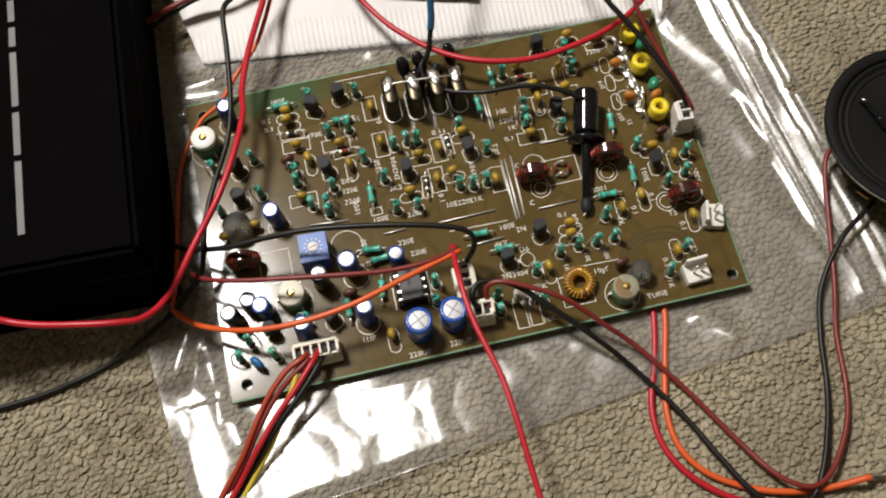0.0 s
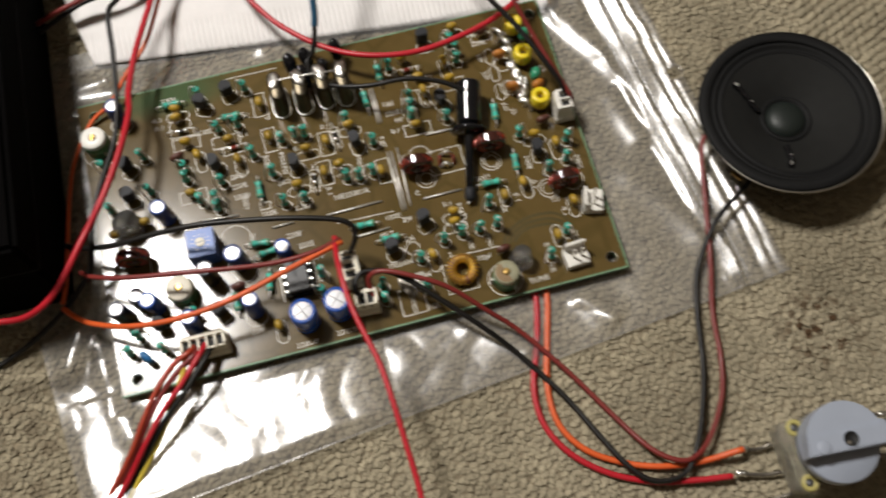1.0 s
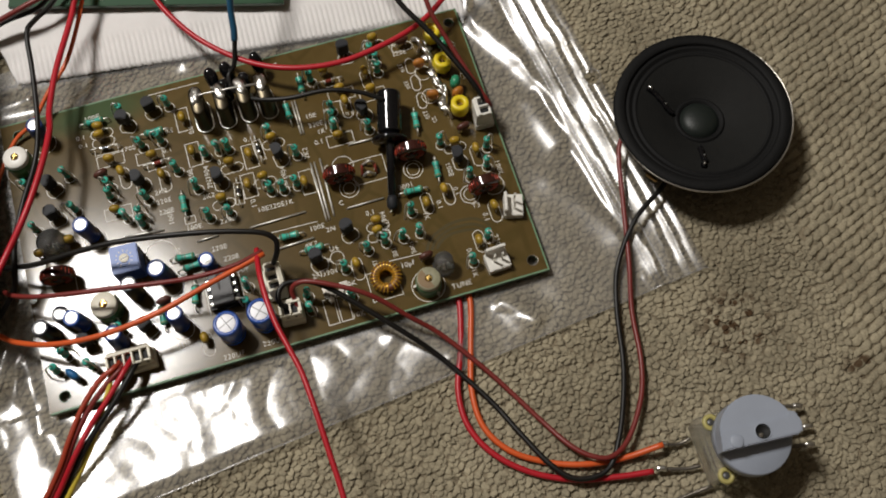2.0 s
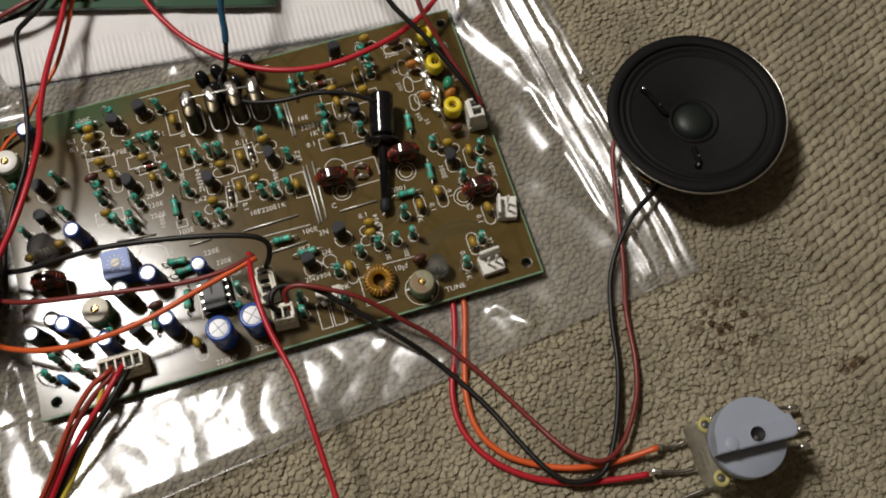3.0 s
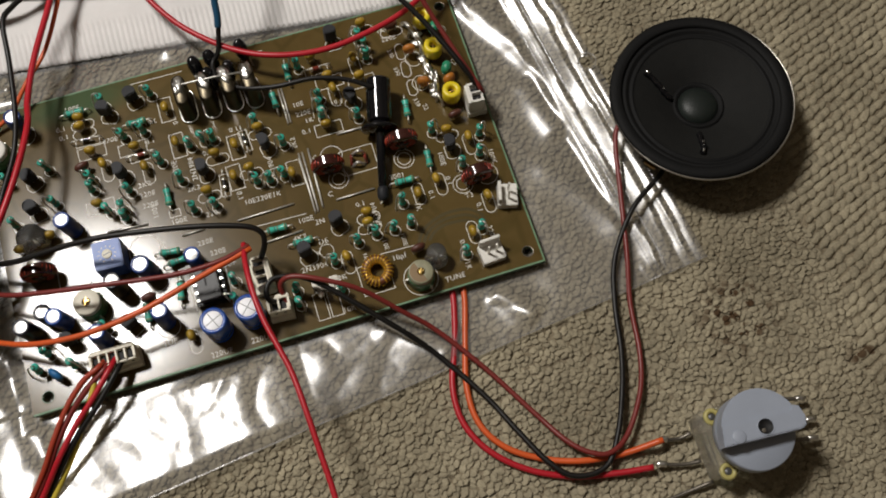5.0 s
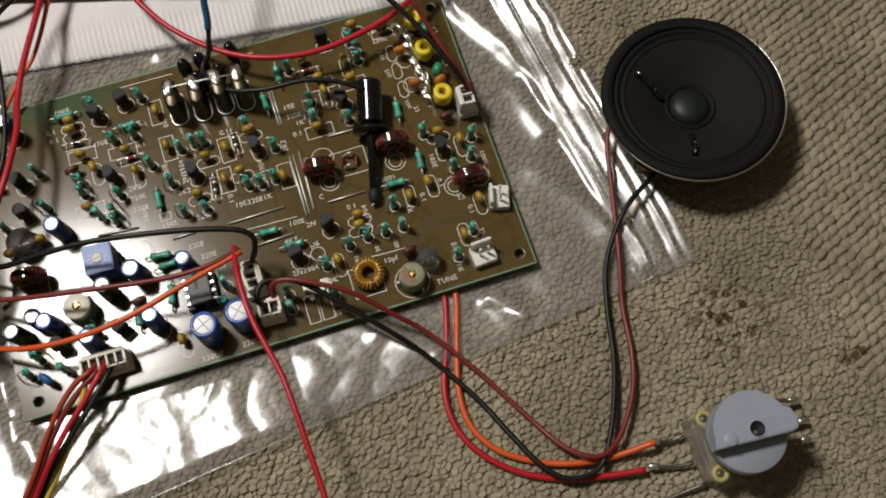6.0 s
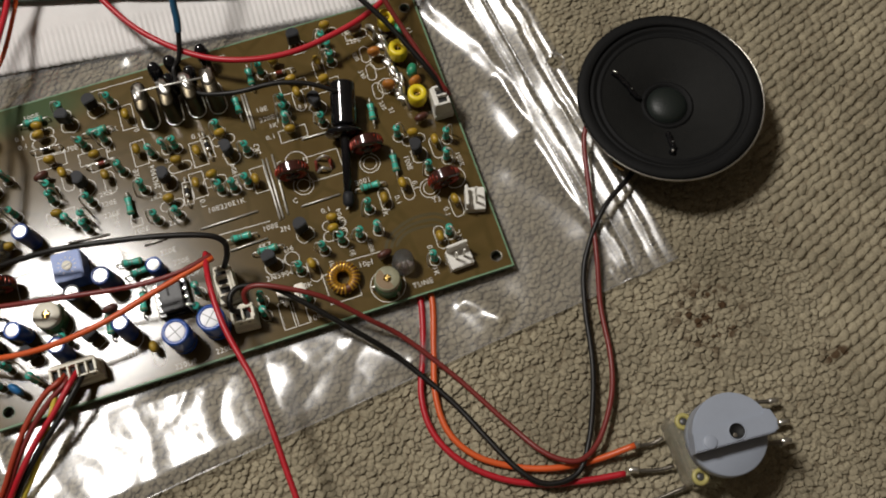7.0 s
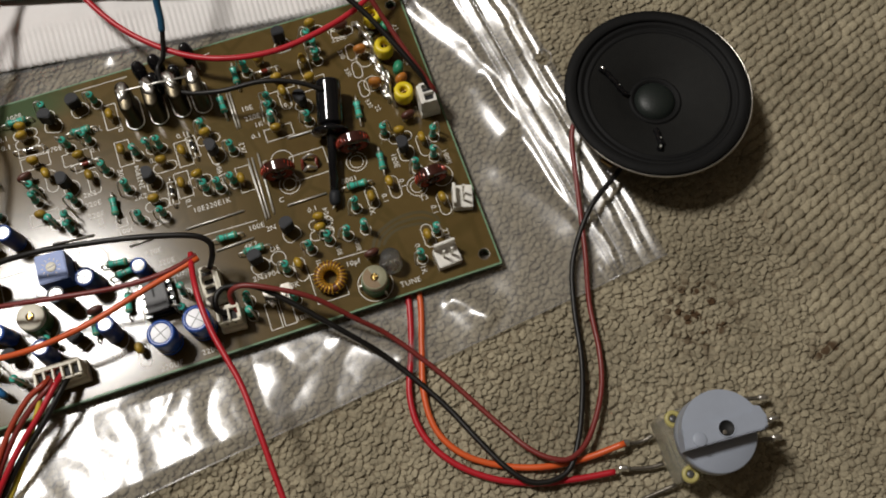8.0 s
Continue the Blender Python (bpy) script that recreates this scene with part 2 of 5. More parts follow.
def film_material():
    """Clear polythene: see-through, with a gloss that grows at grazing angles, fine crinkles."""
    m = bpy.data.materials.new("clear_polythene")
    m.use_nodes = True
    nt = m.node_tree
    nt.nodes.remove(nt.nodes["Principled BSDF"])
    out = nt.nodes["Material Output"]
    clear, gloss, haze = nt.nodes.new("ShaderNodeBsdfTransparent"), nt.nodes.new("ShaderNodeBsdfGlossy"), nt.nodes.new("ShaderNodeBsdfDiffuse")
    clear.inputs["Color"].default_value = (0.95, 0.95, 0.95, 1)
    gloss.inputs["Roughness"].default_value = 0.25
    haze.inputs["Color"].default_value = (0.7, 0.7, 0.7, 1)
    fres, scaled = nt.nodes.new("ShaderNodeFresnel"), nt.nodes.new("ShaderNodeMath")
    fres.inputs["IOR"].default_value = 1.5
    scaled.operation = "MULTIPLY"
    scaled.inputs[1].default_value = 3.0
    nt.links.new(fres.outputs[0], scaled.inputs[0])
    co, n1 = nt.nodes.new("ShaderNodeTexCoord"), nt.nodes.new("ShaderNodeTexNoise")
    n1.inputs["Scale"].default_value, n1.inputs["Detail"].default_value = 80, 4
    nt.links.new(co.outputs["Object"], n1.inputs["Vector"])
    bp = nt.nodes.new("ShaderNodeBump")
    bp.inputs["Strength"].default_value, bp.inputs["Distance"].default_value = 0.085, 0.001
    nt.links.new(n1.outputs["Fac"], bp.inputs["Height"])
    nt.links.new(bp.outputs["Normal"], gloss.inputs["Normal"])
    base, full = nt.nodes.new("ShaderNodeMixShader"), nt.nodes.new("ShaderNodeMixShader")
    base.inputs[0].default_value = 0.1
    nt.links.new(clear.outputs[0], base.inputs[1])
    nt.links.new(haze.outputs[0], base.inputs[2])
    most = nt.nodes.new("ShaderNodeMath")
    most.operation = "MINIMUM"
    most.inputs[1].default_value = 0.18
    nt.links.new(scaled.outputs[0], most.inputs[0])
    nt.links.new(most.outputs[0], full.inputs[0])
    nt.links.new(base.outputs[0], full.inputs[1])
    nt.links.new(gloss.outputs[0], full.inputs[2])
    nt.links.new(full.outputs[0], out.inputs["Surface"])
    return m


FILM = film_material()


def carpet_material():
    """Beige wool loops, each a little different, with a cluster of brown burn marks and wide areas of faint brown
    spots.
    """
    m = material("beige_wool", (0.322, 0.277, 0.188), 0.95, spec=0.05, vary=0.45, grain=1500, spread=22, bump=1.0, second=(0.40, 0.35, 0.245), grit=1.2, depth=0.0004)
    nt = m.node_tree
    b = nt.nodes["Principled BSDF"]
    co, geo = nt.nodes.new("ShaderNodeTexCoord"), nt.nodes.new("ShaderNodeNewGeometry")
    span = nt.nodes.new("ShaderNodeMapRange")
    span.inputs["To Min"].default_value, span.inputs["To Max"].default_value = 0.86, 1.13
    nt.links.new(geo.outputs["Random Per Island"], span.inputs["Value"])
    old = b.inputs["Base Color"].links[0].from_socket
    mul = nt.nodes.new("ShaderNodeVectorMath")
    mul.operation = "SCALE"
    nt.links.new(old, mul.inputs[0])
    nt.links.new(span.outputs["Result"], mul.inputs["Scale"])
    last = mul.outputs[0]
    # two small strong clusters, then two wide areas of faint brown spots
    for x, y, r, strength, size in ((206, -38, 16, 0.95, 300), (238, -62, 7, 0.9, 260), (-40, -10, 30, 0.3, 150), (60, 120, 60, 0.25, 160)):
        dist, fall = nt.nodes.new("ShaderNodeVectorMath"), nt.nodes.new("ShaderNodeMapRange")
        dist.operation = "DISTANCE"
        dist.inputs[1].default_value = (x * UNIT, y * UNIT, 0)
        nt.links.new(co.outputs["Object"], dist.inputs[0])
        fall.inputs["From Min"].default_value, fall.inputs["From Max"].default_value = r * UNIT, r * 0.45 * UNIT
        nt.links.new(dist.outputs["Value"], fall.inputs["Value"])
        spots, cut = nt.nodes.new("ShaderNodeTexVoronoi"), nt.nodes.new("ShaderNodeMapRange")
        spots.inputs["Scale"].default_value = size
        nt.links.new(co.outputs["Object"], spots.inputs["Vector"])
        cut.inputs["From Min"].default_value, cut.inputs["From Max"].default_value = 0.46, 0.34
        nt.links.new(spots.outputs["Distance"], cut.inputs["Value"])
        f1, f2 = nt.nodes.new("ShaderNodeMath"), nt.nodes.new("ShaderNodeMath")
        f1.operation = f2.operation = "MULTIPLY"
        nt.links.new(fall.outputs["Result"], f1.inputs[0])
        nt.links.new(cut.outputs["Result"], f1.inputs[1])
        nt.links.new(f1.outputs[0], f2.inputs[0])
        f2.inputs[1].default_value = strength
        burn = nt.nodes.new("ShaderNodeMix")
        burn.data_type = "RGBA"
        burn.inputs[7].default_value = (0.062, 0.034, 0.017, 1)
        nt.links.new(f2.outputs[0], burn.inputs[0])
        nt.links.new(last, burn.inputs[6])
        last = burn.outputs[2]
    nt.links.new(last, b.inputs["Base Color"])
    return m


WOOL = carpet_material()
BACKING = material("carpet_backing", (0.24, 0.20, 0.135), 0.95, spec=0.05, vary=0.4, grain=1500, bump=1.0, grit=1.5, depth=0.0009)
PAPER = material("white_tissue", (0.72, 0.70, 0.685), 0.85, spec=0.2, vary=0.06, grain=900, bump=0.3)
WALL = material("pale_wall_paint", (0.31, 0.265, 0.21), 0.8, vary=0.06, grain=40, spread=3)
CEILING = material("ceiling_paint", (0.45, 0.40, 0.34), 0.85, vary=0.05, grain=40, spread=3)
CASE = material("black_textured_plastic", (0.0022, 0.002, 0.002), 0.9, spec=0.02, grain=2500, bump=0.3)
PRINT = material("pale_printing", (0.15, 0.145, 0.145), 0.7, grain=2000)
PAPER_CONE = material("black_paper_cone", (0.0085, 0.0085, 0.0078), 0.75, spec=0.2, grain=1800, bump=0.5, spread=300)
RUBBER = material("black_gasket", (0.0045, 0.0045, 0.0045), 0.7, spec=0.2, grain=1800, bump=0.4)
DUST_CAP = material("dark_dust_cap", (0.011, 0.0145, 0.0125), 0.45, spec=0.3, grain=1800, bump=0.2)
FRAME_METAL = material("zinc_plated_steel", (0.55, 0.52, 0.46), 0.35, 1.0, grain=900, bump=0.2)
MAGNET = material("ferrite_magnet", (0.03, 0.03, 0.03), 0.6, grain=900)
KNOB = material("grey_blue_plastic", (0.30, 0.33, 0.39), 0.42, vary=0.06, grain=1500, bump=0.08)
RING_YELLOW = material("yellow_eyelet", (0.40, 0.35, 0.12), 0.45, grain=1500)


def clear_plastic(name, tint, rough, see, ior):
    m = bpy.data.materials.new(name)
    m.use_nodes = True
    nt = m.node_tree
    b = nt.nodes["Principled BSDF"]
    b.inputs["Base Color"].default_value = (*tint, 1)
    b.inputs["Roughness"].default_value, b.inputs["Transmission Weight"].default_value, b.inputs["IOR"].default_value = rough, see, ior
    n = nt.nodes.new("ShaderNodeTexNoise")
    n.inputs["Scale"].default_value = 500
    bp = nt.nodes.new("ShaderNodeBump")
    bp.inputs["Strength"].default_value, bp.inputs["Distance"].default_value = 0.2, 0.0003
    nt.links.new(n.outputs["Fac"], bp.inputs["Height"])
    nt.links.new(bp.outputs["Normal"], b.inputs["Normal"])
    return m


CLEAR = clear_plastic("clear_styrene", (0.92, 0.90, 0.82), 0.16, 0.91, 1.25)
CLOUDED = clear_plastic("clouded_resin", (0.62, 0.62, 0.60), 0.15, 0.93, 1.2)


# ---- the room: plain closing surfaces ----
def slab(name, size, at, mat, label, category):
    me = shaped(name, box(size, at), mat)
    return tagged(new(name, me), label, category, kind="structure")


tagged(new("carpet", shaped("carpet", box((4200, 4200, 8), (0, 0, -7.97)), BACKING)), "beige looped wool carpet with brown burn marks", "carpet", kind="structure")
for i, (sx, sy, ax, ay) in enumerate(((4200, 60, 0, 2130), (4200, 60, 0, -2130), (60, 4320, 2130, 0), (60, 4320, -2130, 0))):
    slab("wall_" + ("north", "south", "east", "west")[i], (sx, sy, 2400), (ax, ay, -0.6), WALL, "plain beige painted wall of the room", "wall")
slab("ceiling", (4320, 4320, 60), (0, 0, 2400), CEILING, "plain beige painted ceiling", "ceiling")


def pile(name, spots, label, tilt):
    """Many small rounded wool loops in one mesh; a spot is x, y, z, length, width, height, turn."""
    rings = [(1.06, -0.7), (1.0, 0.35), (0.68, 0.82)]
    seg = 6
    unit = np.array([(r * math.cos(2 * math.pi * k / seg), r * math.sin(2 * math.pi * k / seg), z) for r, z in rings for k in range(seg)] + [(0, 0, 0.95)])
    faces = []
    for i in range(len(rings) - 1):
        faces += [(i * seg + k, i * seg + (k + 1) % seg, (i + 1) * seg + (k + 1) % seg, (i + 1) * seg + k) for k in range(seg)]
    top = len(unit) - 1
    caps = [((len(rings) - 1) * seg + k, (len(rings) - 1) * seg + (k + 1) % seg, top) for k in range(seg)]
    s = np.asarray(spots)
    c, n = np.cos(s[:, 6]), np.sin(s[:, 6])
    rng = np.random.default_rng(4)
    local = unit[None] * s[:, None, 3:6] * rng.uniform(0.66, 1.34, (len(s), len(unit), 3))
    x = local[..., 0] * c[:, None] - local[..., 1] * n[:, None] + s[:, None, 0]
    y = local[..., 0] * n[:, None] + local[..., 1] * c[:, None] + s[:, None, 1]
    lean = rng.uniform(0.35 * tilt, tilt, (len(s), 1)) * ((x - s[:, None, 0]) * 0.6 - (y - s[:, None, 1]) * 0.8)
    verts = np.stack([x, y, local[..., 2] + s[:, None, 2] + lean], -1).reshape(-1, 3) * UNIT
    quads, tris = np.array(faces), np.array(caps)
    off = (np.arange(len(s)) * len(unit))[:, None, None]
    q, t = (quads[None] + off).reshape(-1, 4), (tris[None] + off).reshape(-1, 3)
    me = bpy.data.meshes.new(name)
    me.vertices.add(len(verts))
    me.vertices.foreach_set("co", verts.ravel())
    me.loops.add(q.size + t.size)
    me.loops.foreach_set("vertex_index", np.concatenate([q.ravel(), t.ravel()]))
    me.polygons.add(len(q) + len(t))
    me.polygons.foreach_set("loop_start", np.concatenate([np.arange(len(q)) * 4, q.size + np.arange(len(t)) * 3]))
    me.polygons.foreach_set("use_smooth", np.ones(len(q) + len(t), bool))
    me.materials.append(WOOL)
    me.update()
    me.validate()
    return tagged(new(name, me), label, "carpet pile", kind="stuff")


SEAM = 239.0     # where the tufted field ends and the ribbed field begins
rng = np.random.default_rng(11)
spots = []
for i in range(170):
    for j in range(180):
        x = -105 + i * 2.15 + (j % 2) * 1.07 + rng.uniform(-0.7, 0.7)
        y = -130 + j * 1.75 + rng.uniform(-0.6, 0.6)
        edge = SEAM + 2.2 * math.sin(y * 0.13)
        if x < edge and -33 - 0.29 * (x + 76) < y < 174 - 0.24 * (x + 63):
            spots.append((x, y, rng.uniform(-0.14, 0.12), rng.uniform(1.2, 2.0), rng.uniform(1.0, 1.5), rng.uniform(0.24, 0.5), rng.uniform(-1.1, 1.1) - 0.3))
pile("tufted_pile", spots, "short irregular beige wool tufts of the carpet", 0.6)
spots = []
RIB = radians(21.0)
for row in range(-85, 85):
    for k in range(-85, 85):
        u, v = k * 3.5 + rng.uniform(-0.5, 0.5) + (row % 2) * 1.7, row * 2.95 + rng.uniform(-0.22, 0.22) + 0.5 * math.sin(k * 0.23 + row * 0.3)
        x, y = 300 + u * math.cos(RIB) - v * math.sin(RIB), 10 + u * math.sin(RIB) + v * math.cos(RIB)
        if SEAM + 2.2 * math.sin(y * 0.13) < x < 345 and -140 < y < 150:
            spots.append((x, y, rng.uniform(-0.2, 0.2), rng.uniform(2.3, 3.1), rng.uniform(1.25, 1.6), rng.uniform(0.7, 1.1), RIB + rng.uniform(-0.05, 0.45)))
pile("ribbed_pile", spots, "thick beige wool loops lying in diagonal ribs", 0.12)


# ---- clear bag under the board ----
def bag():
    """Two welded films with creases, a ribbed zip strip along one edge and a punched hole."""
    ob = thing("plastic_bag", "clear crinkled polythene zip bag lying flat under the circuit board", "plastic bag")
    eu, ev = Vector((-math.cos(radians(6.2)), -math.sin(radians(6.2)), 0)), Vector((-math.sin(radians(7.2)), math.cos(radians(7.2)), 0))
    origin = Vector((204, -17.5, 0))

    def crease(x, y, ax, ay, bx, by, w):
        d = Vector((bx - ax, by - ay))
        p = Vector((x - ax, y - ay))
        t = p.dot(d) / d.length_squared
        s = abs(d.x * p.y - d.y * p.x) / d.length
        return math.exp(-(s / w) ** 2) * max(0.0, min(1.0, min(t + 0.08, 1.08 - t) * 6)) * (0.7 + 0.8 * t)

    creases = ((156, 114, 190, 88, 11.0, 4.6), (164, 30, 186, -8, 5.0, 1.4), (168, 58, 174, 36, 4.5, 1.0),
               (-12, 18, -4, -20, 4.2, 1.2), (-6, 40, -22, 6, 3.5, 1.8), (-6.2, 105.2, 7.2, 105.2, 3.4, 2.0), (56, 104, 76, 112, 3.0, 1.2), (100, -8, 118, -24, 5.0, 1.0), (136, -8, 146, -20, 4.0, 1.7))
    hole = (191.6, 58.1)
    fold = ((154, 97), (163, 86), (171, 72), (180, 56), (186, 39), (190, 20))

    def long_fold(x, y):
        # one crooked fold that rises as it nears the zip strip
        best = 0.0
        for k, ((ax, ay), (bx, by)) in enumerate(zip(fold, fold[1:])):
            d, p = Vector((bx - ax, by - ay)), Vector((x - ax, y - ay))
            t = max(0.0, min(1.0, p.dot(d) / d.length_squared))
            gap = (p - d * t).length
            best = max(best, (1.3 + 0.62 * (k + t)) * math.exp(-(gap / 4.6) ** 2))
        return best

    def film(name, lift, label, us):
        bm = bmesh.new()
        nu, nv = 340, 220
        grid = {}
        for i in range(nu + 1):
            for j in range(nv + 1):
                u, v = us[0] + (us[1] - us[0]) * i / nu, 158 * j / nv
                p = origin + eu * u + ev * v
                x, y = p.x, p.y
                q = Vector((x * 0.055, y * 0.055, lift))
                away = max(-5 - x, x - 154, -4.5 - y, y - 96.5)
                free = max(0.0, min(1.0, (away + 1.0) / 6.0))
                z = 0.9 + lift
                calm = 0.4 if y > 97 and x < 150 else 1.0 - 0.5 * max(0.0, min(1.0, (x - 150) / 10))
                # the front flap is pulled nearly smooth
                taut = max(0.0, min(1.0, (74 - x) / 22)) * max(0.0, min(1.0, (x + 24) / 14)) if y < -2 else 0.0
                calm *= 1 - 0.3 * taut
                z += free * calm * (1.0 * noise.noise(q) + 0.8 * abs(noise.noise(q * 1.5)) + 0.05 * noise.noise(q * 5.0))
                # small sharp crinkles, gathered in patches
                crush = max(0.0, noise.noise(q * 0.9 + Vector((7, 3, 1))) + 0.25 + 0.2 * taut) * max(0.0, min(1.0, (150 - x) / 30))
                z += free * crush * (0.5 * abs(noise.noise(q * 2.2)) + 0.08 * abs(noise.noise(q * 6.3)))
                # the slack front flap curls up towards its hem
                z += free * 0.06 * max(0.0, -5 - y) * max(0.0, min(1.0, (95 - x) / 40)) + free * 0.03 * max(0.0, -5 - y) + free * taut * 0.0010 * (x - 13) ** 2
                # behind the board the film slopes down to the napkin
                if y > 92 and x < 150:
                    z += 1.9 * min(1.0, (y - 92) / 2) * max(0.0, 1 - max(0.0, y - 96.5) / 12) * min(1.0, (150 - x) / 8)
                z += free * max(h * crease(x, y, ax, ay, bx, by, w) for ax, ay, bx, by, w, h in creases)
                z += free * long_fold(x, y)
                if u < 22:
                    # pressed strip: a few long saw teeth that face the board
                    w = u + 2.4 * noise.noise(Vector((v * 0.022, 3, u * 0.05))) + 0.5 * noise.noise(Vector((v * 0.11, 9, u * 0.15)))
                    tooth = 0.0
                    for a0, a1 in ((23, 15.5), (14.3, 9.5), (8.4, 5.0), (4.2, 1.0)):
                        if a1 <= w <= a0:
                            tooth = 0.38 * (a0 - w) - 0.006 * (w - a1) * (a0 - w)
                        elif a1 - 1.0 <= w < a1:
                            tooth = 0.38 * (a0 - a1) * (w - a1 + 1.0)
                    blend = min(1.0, (22 - u) / 2.5)
                    z = z * (1 - blend) + blend * (0.9 + lift + (1.0 + 0.5 * noise.noise(Vector((v * 0.025, 5, u * 0.15)))) * tooth + 1.1 * noise.noise(Vector((u * 0.06, v * 0.035, 7))))
                edge = min(u, v, 226 - u)
                z = max(0.25 + lift * 0.3, z)
                if edge < 4:
                    z = z * max(edge, 0) / 4 + (0.5 + 0.6 * z) * (1 - max(edge, 0) / 4)
                if away < 0:
                    z = min(z, TOP - 2.1)
                grid[i, j] = bm.verts.new((x, y, z))
        for i in range(nu):
            for j in range(nv):
                vs = [grid[i, j], grid[i + 1, j], grid[i + 1, j + 1], grid[i, j + 1]]
                c = sum((v.co for v in vs), Vector()) / 4
                if math.hypot(c.x - hole[0], c.y - hole[1]) < 2.7 + 0.5 * math.sin(9 * math.atan2(c.y - hole[1], c.x - hole[0])):
                    continue
                bm.faces.new(vs[::-1]).smooth = True
        front = [grid[i, 0].co.copy() for i in range(0, nu + 1, 2)]
        part(name, bm, FILM, ob, label)
        return front

    edges = film("upper_film", 0.55, "", (0.0, 226.0))
    part("hem", tube(edges, 0.28, 6), FILM, ob, "welded hem along the bag's front edge")
    part("punched_rim", ring(3.0, 0.2, 0, 24, 6), FILM, ob, m=mm(hole[0], hole[1], 3.0))
    for k, u in enumerate((13.6, 16.4, 18.2)):
        pts = [origin + eu * u + ev * v + Vector((0, 0, 2.9 + 0.35 * math.sin(v * 0.06))) for v in range(2, 150, 4)]
        part("zip_ridge", tube(pts, 0.32, 6), FILM, ob)
    return ob


bag()


# ---- paper and the second board behind ----
def napkin():
    ob = thing("paper_napkin", "white folded paper napkin with an embossed ribbed border", "napkin")
    bm = bmesh.new()
    a, b = Vector((2.5, 112.5, 0)), Vector((158.5, 94.1, 0))
    d = (b - a) / 312
    up = Vector((-0.10, 0.995, 0))
    rows, grid = 56, {}
    for i in range(313):
        for j in range(rows + 1):
            s = j * 1.55
            skew = Vector((-0.12 * s * (1 - i / 312), 0, 0))
            p = a + d * i + up * s + skew
            z = 4.9 - 2.7 * math.exp(-s / 7.0) + (0.25 + 0.55 * min(1, s / 15)) * noise.noise(Vector((p.x * 0.02, p.y * 0.02, 3))) + 0.35 * noise.noise(Vector((p.x * 0.12, p.y * 0.12, 5))) + 0.02 * s
            if s < 13:
                z += 0.36 * math.sin((p.x - 0.04 * (p.y - 100)) / 1.8 * 2 * math.pi) * min(1, (13 - s) / 3)
                z += 0.28 * math.exp(-((s - 12.5) / 1.2) ** 2)
            z += 0.5 * math.exp(-((i - 128) / 6) ** 2)
            if s < 2:
                p = p + up * 0.12 * math.sin(i * 0.9)
            grid[i, j] = bm.verts.new((p.x, p.y, z))
    for i in range(312):
        for j in range(rows):
            bm.faces.new((grid[i, j], grid[i + 1, j], grid[i + 1, j + 1], grid[i, j + 1])).smooth = True
    sheet = part("top_sheet", bm, PAPER, ob)
    sheet.modifiers.new("thickness", "SOLIDIFY").thickness = 0.0004
    under = bmesh.new()
    box((146, 62, 1.2), (78, 158, 1.9), 0.5, under, -4.0)
    part("folded_layer", under, PAPER, ob)


napkin()


def green_board():
    ob = thing("green_circuit_board", "second circuit board with glossy green solder mask lying on the napkin", "circuit board", (97.2, 113.2, 7.6, -15.9))
    part("laminate", box((95, 60, 1.6), (-47.5, 30, 0), 0.15), GREEN_BOARD, ob)
    part("edge_connector", box((14, 6, 3.5), (-68, 6, 1.6), 0.5), YELLOW_PLASTIC, ob, "yellow plastic connector")
    for k in range(4):
        part("solder_joint", lathe([(1.1, 1.6), (0.8, 2.3), (0, 2.6)], 10, None, (-85 + 22 * k, 3.2)), SOLDER, ob)


green_board()


# ---- black power unit ----
def power_unit():
    ob = thing("power_supply", "matt black plastic power supply box with pale printing", "power supply", (-48.0, 102.8, 0.4, -2.2))
    part("case", box((70, 140, 47.6), (0, 0, 0), 1.6), CASE, ob)
    part("seam", box((70.5, 140.5, 0.7), (0, 0, 30), 0.2), RUBBER, ob)
    y = -60.0
    for length in (22.0, 13.4, 17.7, 6.5, 7.3):      # one bar for each printed word
        part("printed_bar", box((1.9, length, 0.08), (4.7, y + length / 2, 47.6)), PRINT, ob, "pale printed word")
        y += length + 2.0


power_unit()


